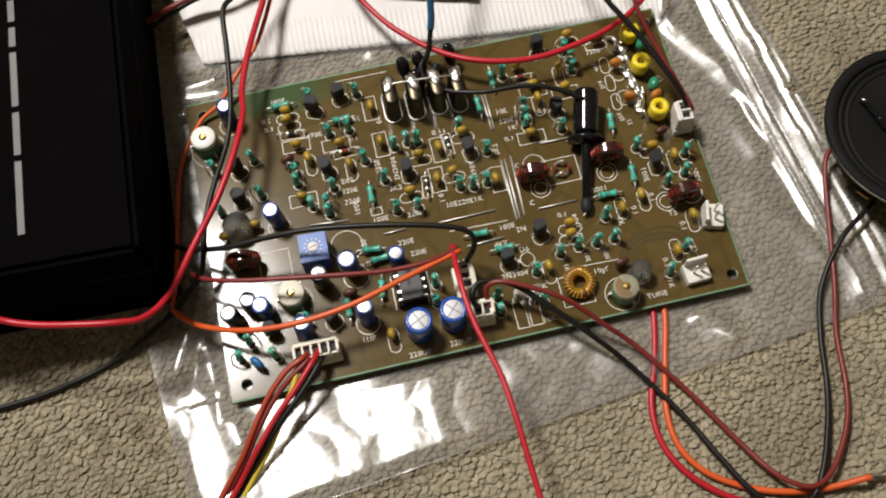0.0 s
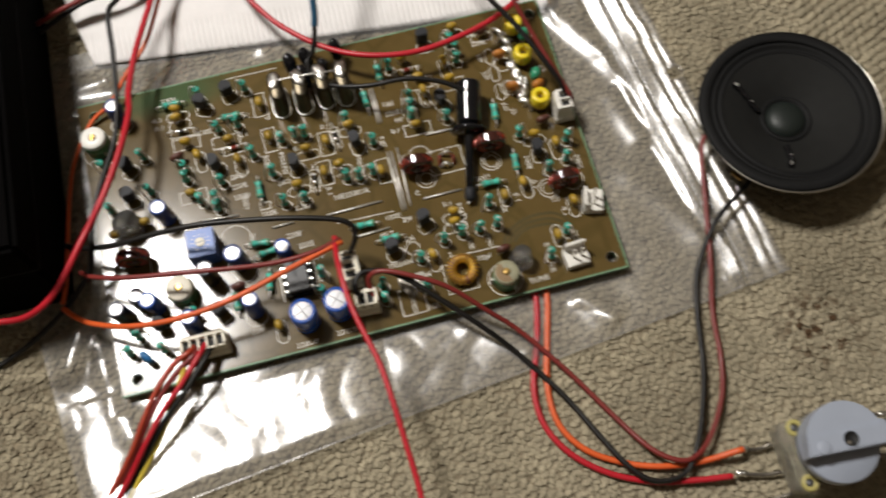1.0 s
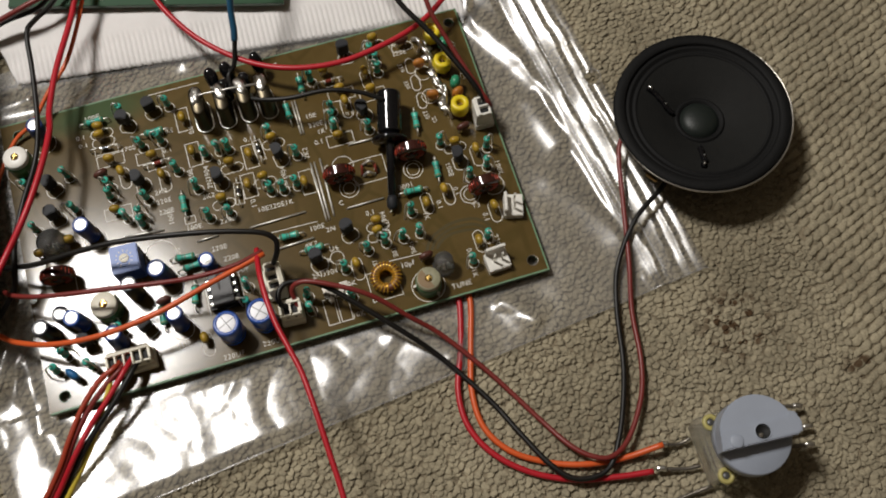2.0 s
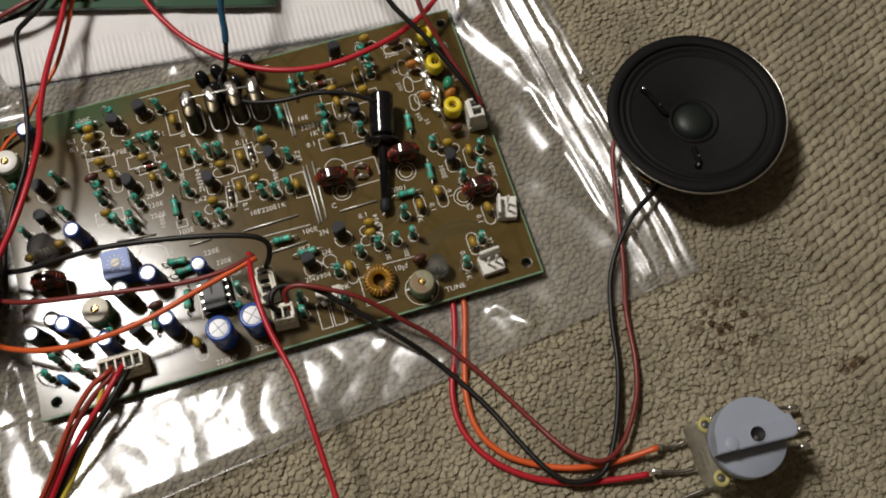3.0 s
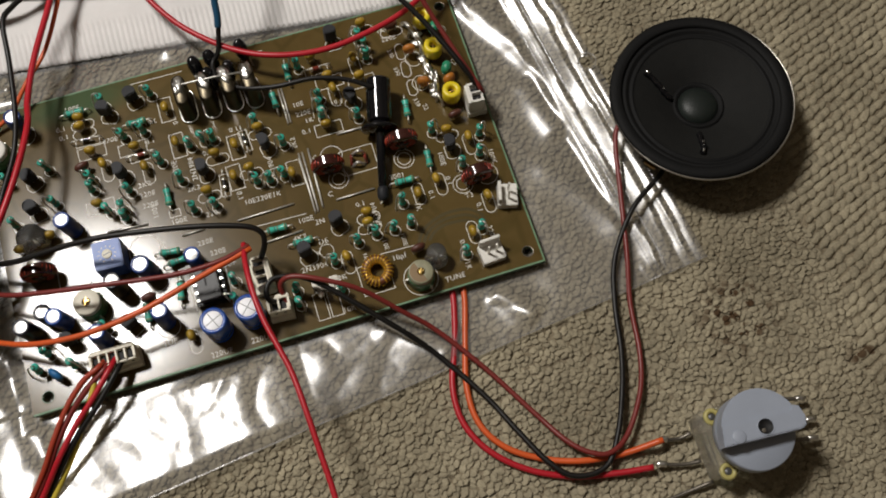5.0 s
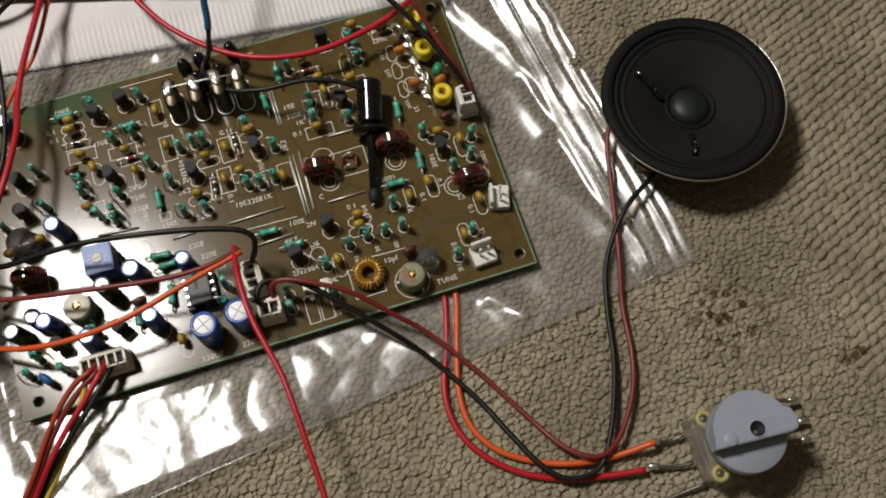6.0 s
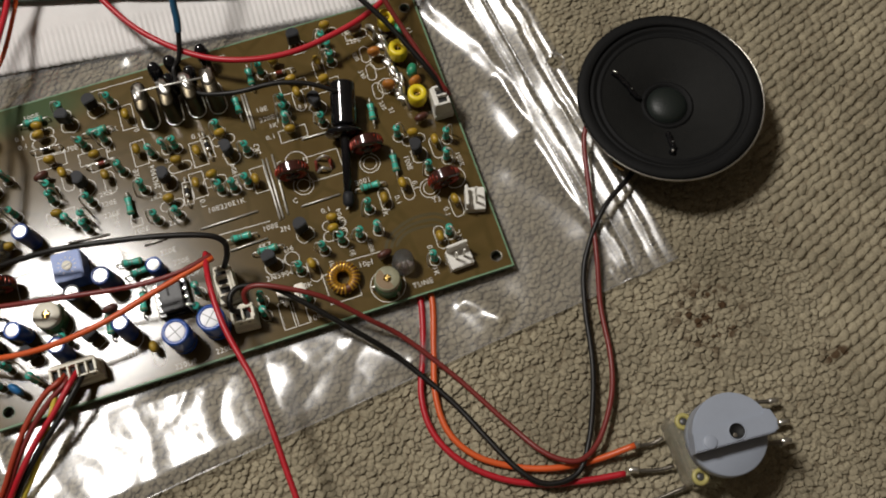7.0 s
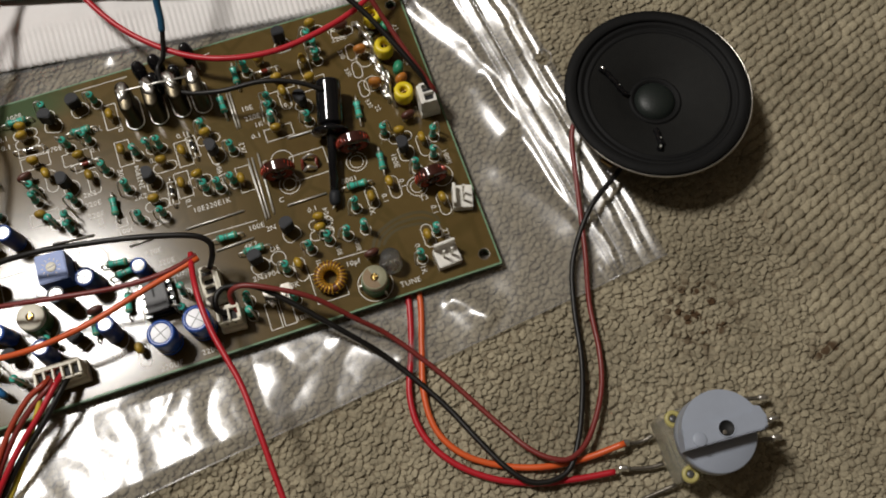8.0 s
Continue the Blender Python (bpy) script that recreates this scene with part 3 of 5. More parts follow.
# ---- loudspeaker ----
def loudspeaker():
    ob = thing("loudspeaker", "small round loudspeaker with black paper cone facing up on the carpet", "loudspeaker", (216.6, 27.3, 0.9, 0))
    ob.matrix_basis = mm(216.6, 27.3, 0.9, 0, -2)
    part("basket", lathe([(13, 5.5), (14, 8), (26.3, 15.0), (28.6, 16.6), (28.8, 17.4), (28.3, 17.6), (28.2, 16.6), (25, 15.8), (13, 9)], 72), RUBBER, ob, "black pressed steel basket")
    part("rim_lip", ring(28.65, 0.32, 17.5, 96, 8), FRAME_METAL, ob, "bright bare metal rim")
    part("magnet", lathe([(0, 0), (12.6, 0), (13, 0.5), (13, 5.2), (12.5, 5.8), (0, 5.8)], 40), MAGNET, ob)
    part("gasket", lathe([(28.5, 16.6), (28.5, 18.1), (28.1, 18.6), (25.3, 18.6), (24.8, 18.1), (24.8, 16.2)], 72), RUBBER, ob, m=mm(-0.45, 0.3, 0))
    part("surround", lathe([(25.3, 17.0), (24.8, 17.7), (24.2, 17.9), (23.6, 17.6), (23.1, 16.9), (22.6, 16.8), (22.2, 17.2), (21.8, 17.3), (21.3, 16.8)], 72), RUBBER, ob)
    part("cone", lathe([(21.5, 16.8), (18, 15.7), (14, 14.3), (10, 12.6), (7.4, 11.2), (6.5, 11.0)], 72), PAPER_CONE, ob)
    part("coil_ring", lathe([(8.3, 11.8), (7.9, 12.3), (7.5, 12.4), (6.9, 12.0), (6.4, 11.6)], 48), RUBBER, ob, "dark glue ring round the dust cap")
    part("dust_cap", lathe([(6.5, 11.5), (6.2, 12.0), (5.6, 12.7), (4.8, 13.2), (3.5, 13.7), (1.8, 14.0), (0, 14.1)], 40), DUST_CAP, ob)
    for (x, y), (cx, cy) in (((-13.7, 13.4), (-7.4, 3.8)), ((-7.5, -18.3), (-4.1, -10.7))):
        r0, r1 = math.hypot(x, y), math.hypot(cx, cy)
        pts = [(x + (cx - x) * t + 0.5 * math.sin(5 * t), y + (cy - y) * t + 0.4 * math.cos(6 * t), 12.3 + (r0 + (r1 - r0) * t - 7.4) * 0.385 + 0.3) for t in (0, 0.2, 0.4, 0.6, 0.8, 1)]
        lumpy = tube(glide(pts, 4), 0.85, 8)
        for v in lumpy.verts:
            v.co += Vector((0.5 * noise.noise(v.co * 0.9), 0.5 * noise.noise(v.co * 0.9 + Vector((5, 0, 0))), 0.5 * noise.noise(v.co * 1.1 + Vector((0, 9, 0)))))
        part("lead_blob", lumpy, GLOSS_BLACK, ob, "lumpy black glue over a cone lead")
        a, b = Vector(pts[0]), Vector(pts[1])
        part("solder_dot", tube([a + Vector((0, 0, 0.7)), a.lerp(b, 0.3) + Vector((0.2, 0, 0.95)), a.lerp(b, 0.6) + Vector((0, 0.2, 0.75))], 0.36, 7), SOLDER, ob, "bright solder end of a cone lead")
        # tiny bright bump added as a painted glint on the glossy glue
        part("solder_speck", lathe([(0.3, 0), (0.2, 0.25), (0, 0.35)], 8), SOLDER, ob, m=mm(pts[3][0] + 0.2, pts[3][1], pts[3][2] + 0.8))
    part("terminal_tag", box((7, 4, 1.2), (-20, -13, 11), 0.2, None, 35), BRASS, ob)


loudspeaker()


# ---- tuning capacitor with its grey knob ----
def tuning_capacitor():
    ob = thing("tuning_capacitor", "clear plastic tuning capacitor with grey thumb knob on the carpet", "variable capacitor", (188.4, -73.6, 0.6, -1))
    part("body", box((19.5, 19.5, 11.0), (-0.6, 0.6, 1.0), 1.0), CLEAR, ob, "clear styrene body")
    stack = bmesh.new()
    for k in range(6):
        lathe([(0, 2.6 + k * 1.4), (5.4, 2.6 + k * 1.4), (5.4, 3.0 + k * 1.4), (0, 3.0 + k * 1.4)], 24, stack, (0, 0))
    part("vanes", stack, SMOKED, ob, "grey metal plates")
    for ex, y in ((-6.2, 7.9), (-7.4, -7.8)):
        e = ring(1.8, 0.75, 12.0, 20, 8)
        bmesh.ops.translate(e, verts=e.verts, vec=(ex, y, 0))
        eye = part("eyelet", e, RING_YELLOW, ob, "yellow ringed screw hole")
        part("screw", lathe([(0, 12.1), (1.4, 12.1), (1.4, 11)], 12, None, (ex, y)), SMOKED, eye)
    # the knob: a disc, with one half raised into a straight-edged bar that overhangs
    part("collar", lathe([(4, 11.8), (4, 16.5)], 20, None, (1.6, 0.4)), CREAM, ob)
    knob = part("knob", lathe([(0, 15.8), (10.6, 15.8), (11.0, 16.2), (11.0, 20.2), (10.6, 20.6), (0, 20.6)], 64, None, (1.6, 0.2)), KNOB, ob, "grey thumb knob", mm(0, 0, 0, -6))
    bar = bmesh.new()
    out = [(-9.9, -3.0)]
    out += [(1.6 + 11 * math.cos(a), 0.2 + 11 * math.sin(a)) for a in [radians(180 - k * 6) for k in range(0, 29)] if 0.2 + 11 * math.sin(a) > -2.5]
    out += [(12.5, 1.8), (12.4, -1.9)]
    lo = [bar.verts.new((x, y, 20.2)) for x, y in out]
    hi = [bar.verts.new((x, y, 25.8)) for x, y in out]
    bar.faces.new(hi[::-1]), bar.faces.new(lo)
    for k in range(len(out)):
        n = (k + 1) % len(out)
        bar.faces.new((lo[k], hi[k], hi[n], lo[n]))
    bmesh.ops.recalc_face_normals(bar, faces=bar.faces)
    bmesh.ops.bevel(bar, geom=[e for e in bar.edges if len(e.link_faces) == 2 and abs(e.verts[0].co.z - e.verts[1].co.z) < 0.1 and e.verts[0].co.z > 25], offset=0.35, segments=2, affect="EDGES")
    part("upper_half", smooth(bar, 35), KNOB, knob)
    strip = bmesh.new()
    out = [(-9.95, -3.05), (12.3, -1.95), (13.7, -1.2), (14.1, 1.4), (13.0, 4.3), (11.4, 4.9), (10.4, 3.6), (-9.1, 2.5)]
    lo, hi = [strip.verts.new((x, y, 20.3)) for x, y in out], [strip.verts.new((x, y, 26.4)) for x, y in out]
    strip.faces.new(hi), strip.faces.new(lo[::-1])
    for k in range(len(out)):
        n = (k + 1) % len(out)
        strip.faces.new((lo[k], lo[n], hi[n], hi[k]))
    bmesh.ops.recalc_face_normals(strip, faces=strip.faces)
    bmesh.ops.bevel(strip, geom=[e for e in strip.edges if e.verts[0].co.z > 26 and e.verts[1].co.z > 26], offset=0.3, segments=2, affect="EDGES")
    part("raised_bar", smooth(strip, 35), KNOB, knob)
    # no real bore: a flat near-black disc paints its shade
    part("shaft_hole", lathe([(2.15, 26.48), (2.15, 26.44), (0, 26.44)], 24, None, (2.5, 0.4)), HOLLOW_SHADE, knob, "flat disc painted dark as the shade of the shaft hole")
    part("shaft", lathe([(0.6, 26.49), (0.5, 26.52), (0, 26.52)], 14, None, (1.7, -0.5)), TARNISHED, knob, "dull metal shaft end in the hole")
    part("hole_rim", ring(2.3, 0.22, 26.4, 24, 6, None), KNOB, knob, m=mm(2.5, 0.4, 0))
    part("moulded_dot", lathe([(1.9, 26.3), (1.9, 26.6), (1.7, 26.7), (0, 26.7)], 24, None, (-5.4, -1.0)), KNOB, knob)
    for pts in (((-11, 6, 3), (-15, 5.5, 2), (-20.5, 6.5, 3.5)), ((-11, -2.5, 3), (-16, -2, 2.5), (-24, 0.2, 3)), ((-10, -9, 3), (-18, -9.6, 1.5), (-29, -10.5, 1.0)),
                ((8.5, 8, 6), (17, 7.4, 5), (24.5, 5.6, 4.5)), ((9, 1, 5), (17, 0, 4), (25.5, -0.8, 3.5)), ((9, -4, 5), (16, -4.6, 4), (24, -6.2, 3.5))):
        leg = part("leg", tube(glide(pts, 5), 0.62, 7), TARNISHED, ob, "tarnished wire leg")
        part("solder_end", tube([Vector(pts[-1]) * (1 - f) + Vector(pts[-2]) * f + Vector((0, 0.3 * math.sin(9 * f), 0)) for f in (0, 0.12, 0.24, 0.36)], 0.95, 8), SOLDER, leg)


tuning_capacitor()


# ---- the circuit board ----
board = thing("circuit_board", "brown radio circuit board crowded with soldered components on a plastic bag", "circuit board", (0, 0, TOP, 0))


def laminate():
    bm = bmesh.new()
    loops = [[(-5.1, -4.6), (154.3, -4.6), (154.3, 96.6), (-5.1, 96.6)]]
    for cx, cy in ((0, 0), (150, 0), (150.3, 91.6), (0.3, 91.6)):
        loops.append([(cx + 1.55 * math.cos(2 * math.pi * k / 24), cy + 1.55 * math.sin(2 * math.pi * k / 24)) for k in range(24)])
    edges = []
    for lp in loops:
        vs = [bm.verts.new((x, y, 0)) for x, y in lp]
        edges += [bm.edges.new((vs[k], vs[(k + 1) % len(vs)])) for k in range(len(vs))]
    bmesh.ops.triangle_fill(bm, use_beauty=True, edges=edges, normal=(0, 0, 1))
    res = bmesh.ops.extrude_face_region(bm, geom=bm.faces[:])
    bmesh.ops.translate(bm, verts=[v for v in res["geom"] if isinstance(v, bmesh.types.BMVert)], vec=(0, 0, -1.6))
    bmesh.ops.recalc_face_normals(bm, faces=bm.faces)
    for f in bm.faces:
        f.material_index = 1 if abs(f.normal.z) < 0.5 else 0
    part("laminate", bm, [LAMINATE, LAMINATE_EDGE], board)
    for x, y in ((0, 0), (150, 0), (150.3, 91.6), (0.3, 91.6)):
        part("hole_ring", lathe([(1.56, -0.3), (1.58, 0.03), (1.85, 0.03)], 24, None, (x, y)), TARNISHED if x > 100 else LAMINATE_EDGE, board, "tinned ring round a screw hole")


laminate()
# thin pale strips on top paint the bright line of the lit edge
for w, h, x, y in ((159.2, 0.55, 74.6, -4.3), (0.5, 100.4, 154.0, 46.2), (159.2, 0.45, 74.6, 96.35)):
    part("cut_edge", box((w, h, 0.03), (x, y, 0.005)), LIT_EDGE, board, "pale green strip painting the lit edge of the laminate")

# white screen print
TEXTS = {}


def printed(body, x, y, turn=0, size=2.4):
    """Words printed on the board, centred on x, y."""
    if (body, size) not in TEXTS:
        cu = bpy.data.curves.new("lettering", "FONT")
        cu.body, cu.size, cu.align_x, cu.align_y, cu.space_character = body, size * UNIT, "CENTER", "CENTER", 1.08
        cu.resolution_u, cu.offset = 2, -0.00001
        ob = new("lettering", cu)
        me = bpy.data.meshes.new_from_object(ob)
        bpy.data.objects.remove(ob)
        bpy.data.curves.remove(cu)
        me.materials.clear()
        me.materials.append(SILK)
        TEXTS[body, size] = me
    place("screen_print", TEXTS[body, size], board, mm(x, y, 0.05, turn))


for body, x, y, a in (("10E", 95.2, 70.4, 0), ("220E", 96, 66.8, 0), ("1K", 97.2, 63.8, 0), ("0.1", 95.4, 60.2, 0), ("10E220E1K", 76.1, 42.1, 0), ("TUNE", 126, -1.2, 0), ("10pf", 111.4, 10.3, 0),
                      ("10K", 92.2, -1.1, 0), ("10K", 92.2, 9.3, 0), ("220E", 55.4, 33.2, 0), ("100E", 87.1, 30.9, 0), ("100E", 49.3, 42.5, 0), ("220E", 41.9, 50.5, 0), ("220E", 41.8, 54.3, 0)):
    printed(body, x, y, a)
for body, x, y, a in (("2K2", 41.6, 57.8, 0), ("2K2", 56.1, 51.8, 0), ("0.1", 73.1, 68, 0), ("220E", 60.2, 41.8, 0), ("220UF", 64.6, -1.9, 0), ("220UF", 52, -2.6, 0), ("1UF", 38, 5.2, 0),
                      ("10UF", 60.2, 24, 0), ("220E", 58.4, 28.9, 0), ("0.1", 20, 84.6, 0), ("0.1", 20.4, 81.5, 0), ("470E", 34.3, 76.2, 0), ("0.1", 46.6, 72, 0), ("10K", 48, 78.6, 0)):
    printed(body, x, y, a)
for body, x, y, a in (("0.1", 63, 62.5, 0), ("2N3904", 57.4, 58.5, 90), ("0.1", 69.4, 45, -90), ("0.1", 104.9, 30.8, 0), ("100E", 134, 38, -90), ("T3", 138.6, 23.2, 0), ("220K", 141.2, 9, -90), ("D6", 90.4, 22.3, 0),
                      ("2N3904", 85.6, 14.9, 0), ("1K", 128.6, 88.6, 0), ("220E", 130.4, 85, 0), ("4K7", 83.8, 25.6, 0), ("C", 95.4, 50.3, 0), ("C", 96.8, 36.8, 0), ("2N", 91.2, 29, 0)):
    printed(body, x, y, a)
for body, x, y, a in (("100E", 118.6, 36.6, 180), ("1K", 122, 24.5, -90), ("1K", 131, 1.3, -90), ("0.1", 127.2, 27, -90), ("0.1", 133.8, 30, -90), ("0.1", 140.4, 18.5, -90), ("0.1", 131.6, 8.2, -90), ("2N3904", 108.6, 26, 90),
                      ("100K", 149.8, 34, -90), ("0.1", 55.8, 77, 90), ("220E", 52.2, 60.5, 90), ("2K2", 90.3, 57.5, 90), ("100E", 42.8, 48, 90), ("R100", 42.6, 34.6, 90), ("100E", 24.8, 91, 0), ("2N3904", 81.5, 51, 90), ("K", 88.2, 18.8, 0)):
    printed(body, x, y, a)
for body, x, y, a in (("1K", 101.5, 13.6, -90), ("10E", 108.6, 15.5, -90), ("100E", 114.5, 15.4, -90), ("22", 101, 21, 90), ("330", 129.5, 72.3, -80), ("330", 132.4, 59.5, -80), ("22", 134.6, 57, -80), ("330", 129.4, 79.2, -80), ("0.1", 108, 67.5, 0), ("C3", 148.5, 70, -70), ("C1", 149, 83, -70)):
    printed(body, x, y, a, 2.1)


def printed_line(points, closed=False, w=0.105):
    pts = [Vector((x, y, 0.02)) for x, y in points]
    bm = bmesh.new()
    n = len(pts)
    pairs = []
    for i in range(n):
        a, b, c = pts[i - 1 if closed or i else i], pts[i], pts[(i + 1) % n if closed or i < n - 1 else i]
        d1, d2 = (b - a).normalized(), (c - b).normalized()
        d = (d1 + d2).normalized()
        s = Vector((-d.y, d.x, 0)) * w / max(0.4, d.dot(d2 if d2.length else d1))
        pairs.append((bm.verts.new(b - s), bm.verts.new(b + s)))
    for i in range(n if closed else n - 1):
        a, b = pairs[i], pairs[(i + 1) % n]
        bm.faces.new((a[0], b[0], b[1], a[1]))
    return bm


def outline(kind, x, y, w, h, turn=0):
    """A printed frame, pill, circle or half-round round a component."""
    if kind == "frame":
        pts = [(-w / 2, -h / 2), (w / 2, -h / 2), (w / 2, h / 2), (-w / 2, h / 2)]
    elif kind == "pill":
        r = min(w, h) / 2
        L = max(w, h) / 2 - r
        pts = [(L + r * math.cos(radians(a)), r * math.sin(radians(a))) for a in range(-90, 91, 20)] + [(-L - r * math.cos(radians(a)), -r * math.sin(radians(a))) for a in range(-90, 91, 20)]
        if h > w:
            pts = [(-b, a) for a, b in pts]
    elif kind == "round":
        pts = [(w / 2 * math.cos(radians(a)), w / 2 * math.sin(radians(a))) for a in range(0, 360, 15)]
    else:
        pts = [(w / 2 * math.cos(radians(a)), w / 2 * math.sin(radians(a))) for a in range(-140, 141, 20)]
    part("printed_outline", printed_line(pts, True), SILK, board, m=mm(x, y, 0.02, turn))


for x, y in ((53.8, 81.5), (54.7, 67.9), (72.3, 61.8), (69.6, 51.6), (88.2, 47.3)):
    outline("frame", x, y, 4.4, 8.6)
for x, y in ((28.0, 73.8), (40.6, 71.2), (107.2, 75.3), (117.4, 72.2), (102.5, 59.1), (27, 54.6)):
    outline("frame", x, y, 8.8, 4.2)
for x, y in ((123.5, 28.6), (131.1, 29.7), (143.8, 19.5), (135.9, 11.1), (45.2, 3.2), (116.9, 78.6), (107.6, 69.8), (144.2, 40.2), (31.4, 66.0), (43.7, 61.2), (96.0, 13.4)):
    outline("pill", x, y, 3.4, 7.6)
for x, y in ((132.6, 79.0), (132.6, 72.2), (132.6, 65.1)):
    outline("pill", x, y, 2.9, 5.9, -4)
for x, y in ((27, 84.2), (27, 81), (65.7, 59.3), (74.8, 51.2), (60.3, 47.6), (80.8, 64.0), (138.2, 45), (106, 25.6), (105.4, 22.2), (122.8, 90.6), (132, 87)):
    outline("pill", x, y, 7.4, 3.2)
for x, y, d in ((115.8, 1.6, 10.6), (18.2, 21.6, 11.4), (0.4, 78.5, 11.4), (100.7, 49.5, 7.0), (100.7, 41.1, 6.4), (100.7, 41.1, 4.0), (122.6, 41.6, 6.4), (122.6, 41.6, 4.2), (137.9, 27.6, 6.4), (137.9, 27.6, 4.2), (146.2, 28.6, 7.0), (38.2, 25.8, 8), (37.2, 36.2, 10), (38.7, 10.2, 7), (17.9, 47.2, 7), (8.5, 86, 7), (136.1, 75.1, 5.4), (135.7, 65.9, 5.4), (90.6, 19, 4.4)):
    outline("round", x, y, d, d)
for x, y, w, h in ((102.6, 6.0, 9.6, 9.6), (84.2, 2.2, 3.5, 8.4), (88.5, 2.2, 3.5, 8.4), (108.6, 45.6, 11, 8.6), (14.5, 34.5, 9.5, 10.5), (48.6, 45.4, 3.4, 2.4)):
    outline("frame", x, y, w, h)
for x0, y0, x1, y1 in [(44.6, 93.9, 61.9, 93.8), (69.3, 33.5, 87.7, 32.9), (102.6, 13.1, 118.2, 12.5), (84.8, 93.4, 89.1, 93.4), (99.0, 64.2, 100.0, 71.5)]:
    part("printed_line", printed_line([(x0, y0), (x1, y1)]), SILK, board)

TRACK = material("laminate_over_copper", (0.066, 0.050, 0.017), 0.25, vary=0.2, grain=240, spread=26)
for k in range(3):
    i = 1.7 * k
    bend = glide([(118.6 + i, 12.6, 0), (120 + i, 15.2 - 0.3 * i, 0), (123 + 0.8 * i, 17.6 - 0.6 * i, 0), (129, 19.6 - i, 0), (136 - 0.6 * i, 19.2 - i, 0), (140 - i, 16.4 - 0.5 * i, 0), (140.4 - i, 13.6, 0)], 5)
    part("copper_track", printed_line([(p.x, p.y) for p in bend], False, 0.5), TRACK, board, "dull track showing through the lacquer", mm(0, 0, -0.01))

# ---- components, each built once ----
MESH = {}


def kept(key, build, mats):
    if key not in MESH:
        MESH[key] = shaped(key, build(), mats)
    return MESH[key]


def resistor_profile(seg=12):
    prof = [(0, -3.1), (0.6, -3.1), (1.12, -2.8), (1.2, -2.2), (0.98, -1.5), (0.92, -0.9), (0.92, -0.55), (0.92, -0.1), (0.92, 0.35), (0.92, 0.8), (0.98, 1.5), (1.2, 2.2), (1.12, 2.8), (0.6, 3.1), (0, 3.1)]
    index = {2: 1, 5: 2, 7: 3, 11: 4}
    return lathe(prof, seg, None, (0, 0), lambda i: index.get(i, 0))


def upright_lead():
    bm = tube(glide([(0, 0, 7.2), (0.1, 0, 8.2), (1.0, 0, 8.6), (1.9, 0, 7.6), (2.4, 0, 4), (2.6, 0, -0.1)], 3), 0.26, 6)
    return tube([(0, 0, 1.2), (0, 0, -0.1)], 0.26, 6, bm)


def flat_leads():
    bm = tube(glide([(3, 0, 0), (4.2, 0, 0), (4.8, 0, -0.6), (4.9, 0, -2.3)], 3), 0.26, 6)
    return tube(glide([(-3, 0, 0), (-4.2, 0, 0), (-4.8, 0, -0.6), (-4.9, 0, -2.3)], 3), 0.26, 6, bm)


BODY = [RESISTOR] + BANDS
turns = random.Random(7)


def resistor_upright(x, y):
    a = turns.choice((150, 165, 180, 200, -60, -40, 20))
    ob = place("resistor", kept("resistor_body", resistor_profile, BODY), board, mm(x, y, 4.2, a, turns.uniform(-6, 6), turns.uniform(-6, 6)))
    place("lead", kept("upright_lead", upright_lead, LEAD), ob, mm(0, 0, -4.2))
    outline("round", x + 0.3, y - 0.3, 3.3, 3.3)


def resistor_flat(x, y, a):
    ob = place("resistor", kept("resistor_body", resistor_profile, BODY), board, mm(x, y, 2.2, a) @ pose(0, 0, 0, 0, 90, 0))
    place("lead", kept("flat_lead", flat_leads, LEAD), ob, pose(0, 0, 0, 0, -90, 0))


for x, y in [(35.2, 88.6), (39.0, 75.1), (45.4, 75.2), (50.3, 87.6), (98.5, 82.8), (120.3, 87.1), (121.5, 83.4), (121.2, 79.6), (102.4, 69.7), (101.8, 66.5), (101.6, 63.3), (112.4, 59.6), (87.1, 57.5), (76.0, 47.4), (80.0, 46.6), (84.5, 47.0), (1.1, 70.9), (13.7, 71.6), (14.1, 58.8), (1.1, 55.5), (26.4, 64.0), (26.0, 60.3), (36.9, 56.3), (34.0, 51.1), (34.0, 47.8), (29.3, 51.6)]:
    resistor_upright(x, y)
for x, y in [(48.4, 63.3), (53.3, 55.2), (58.5, 65.9), (62.9, 66.6), (66.1, 66.0), (80.3, 67.5), (61.5, 43.5), (54.9, 44.0), (133.6, 47.6), (139.5, 33.3), (148.0, 42.0), (145.9, 35.4), (117.6, 26.9), (100.6, 18.4), (106.7, 19.4), (112.5, 19.2), (118.1, 19.4), (92.1, 14.3), (138.5, 11.4), (131.5, 4.8), (3.0, 12.2), (-0.3, 7.9), (9.9, 6.5), (20.9, 15.1), (61.2, 17.7), (60.3, 11.6), (78.5, 9.1), (78.2, 4.5), (91.7, 4.9)]:
    resistor_upright(x, y)
for x, y, a in [(25.7, 88.2, 1), (44.0, 78.8, -0), (94.8, 81.9, -91), (88.2, 73.3, -88), (48.0, 50.7, -92), (128.3, 57.7, -97), (129.8, 38.5, -96), (44.6, 32.5, -7), (46.3, 28.9, 6), (77.9, 29.9, -2), (84.5, 23.5, 0), (120.3, 33.4, -2), (33.9, 15.7, -91), (45.0, 19.4, -100)]:
    resistor_flat(x, y, a)


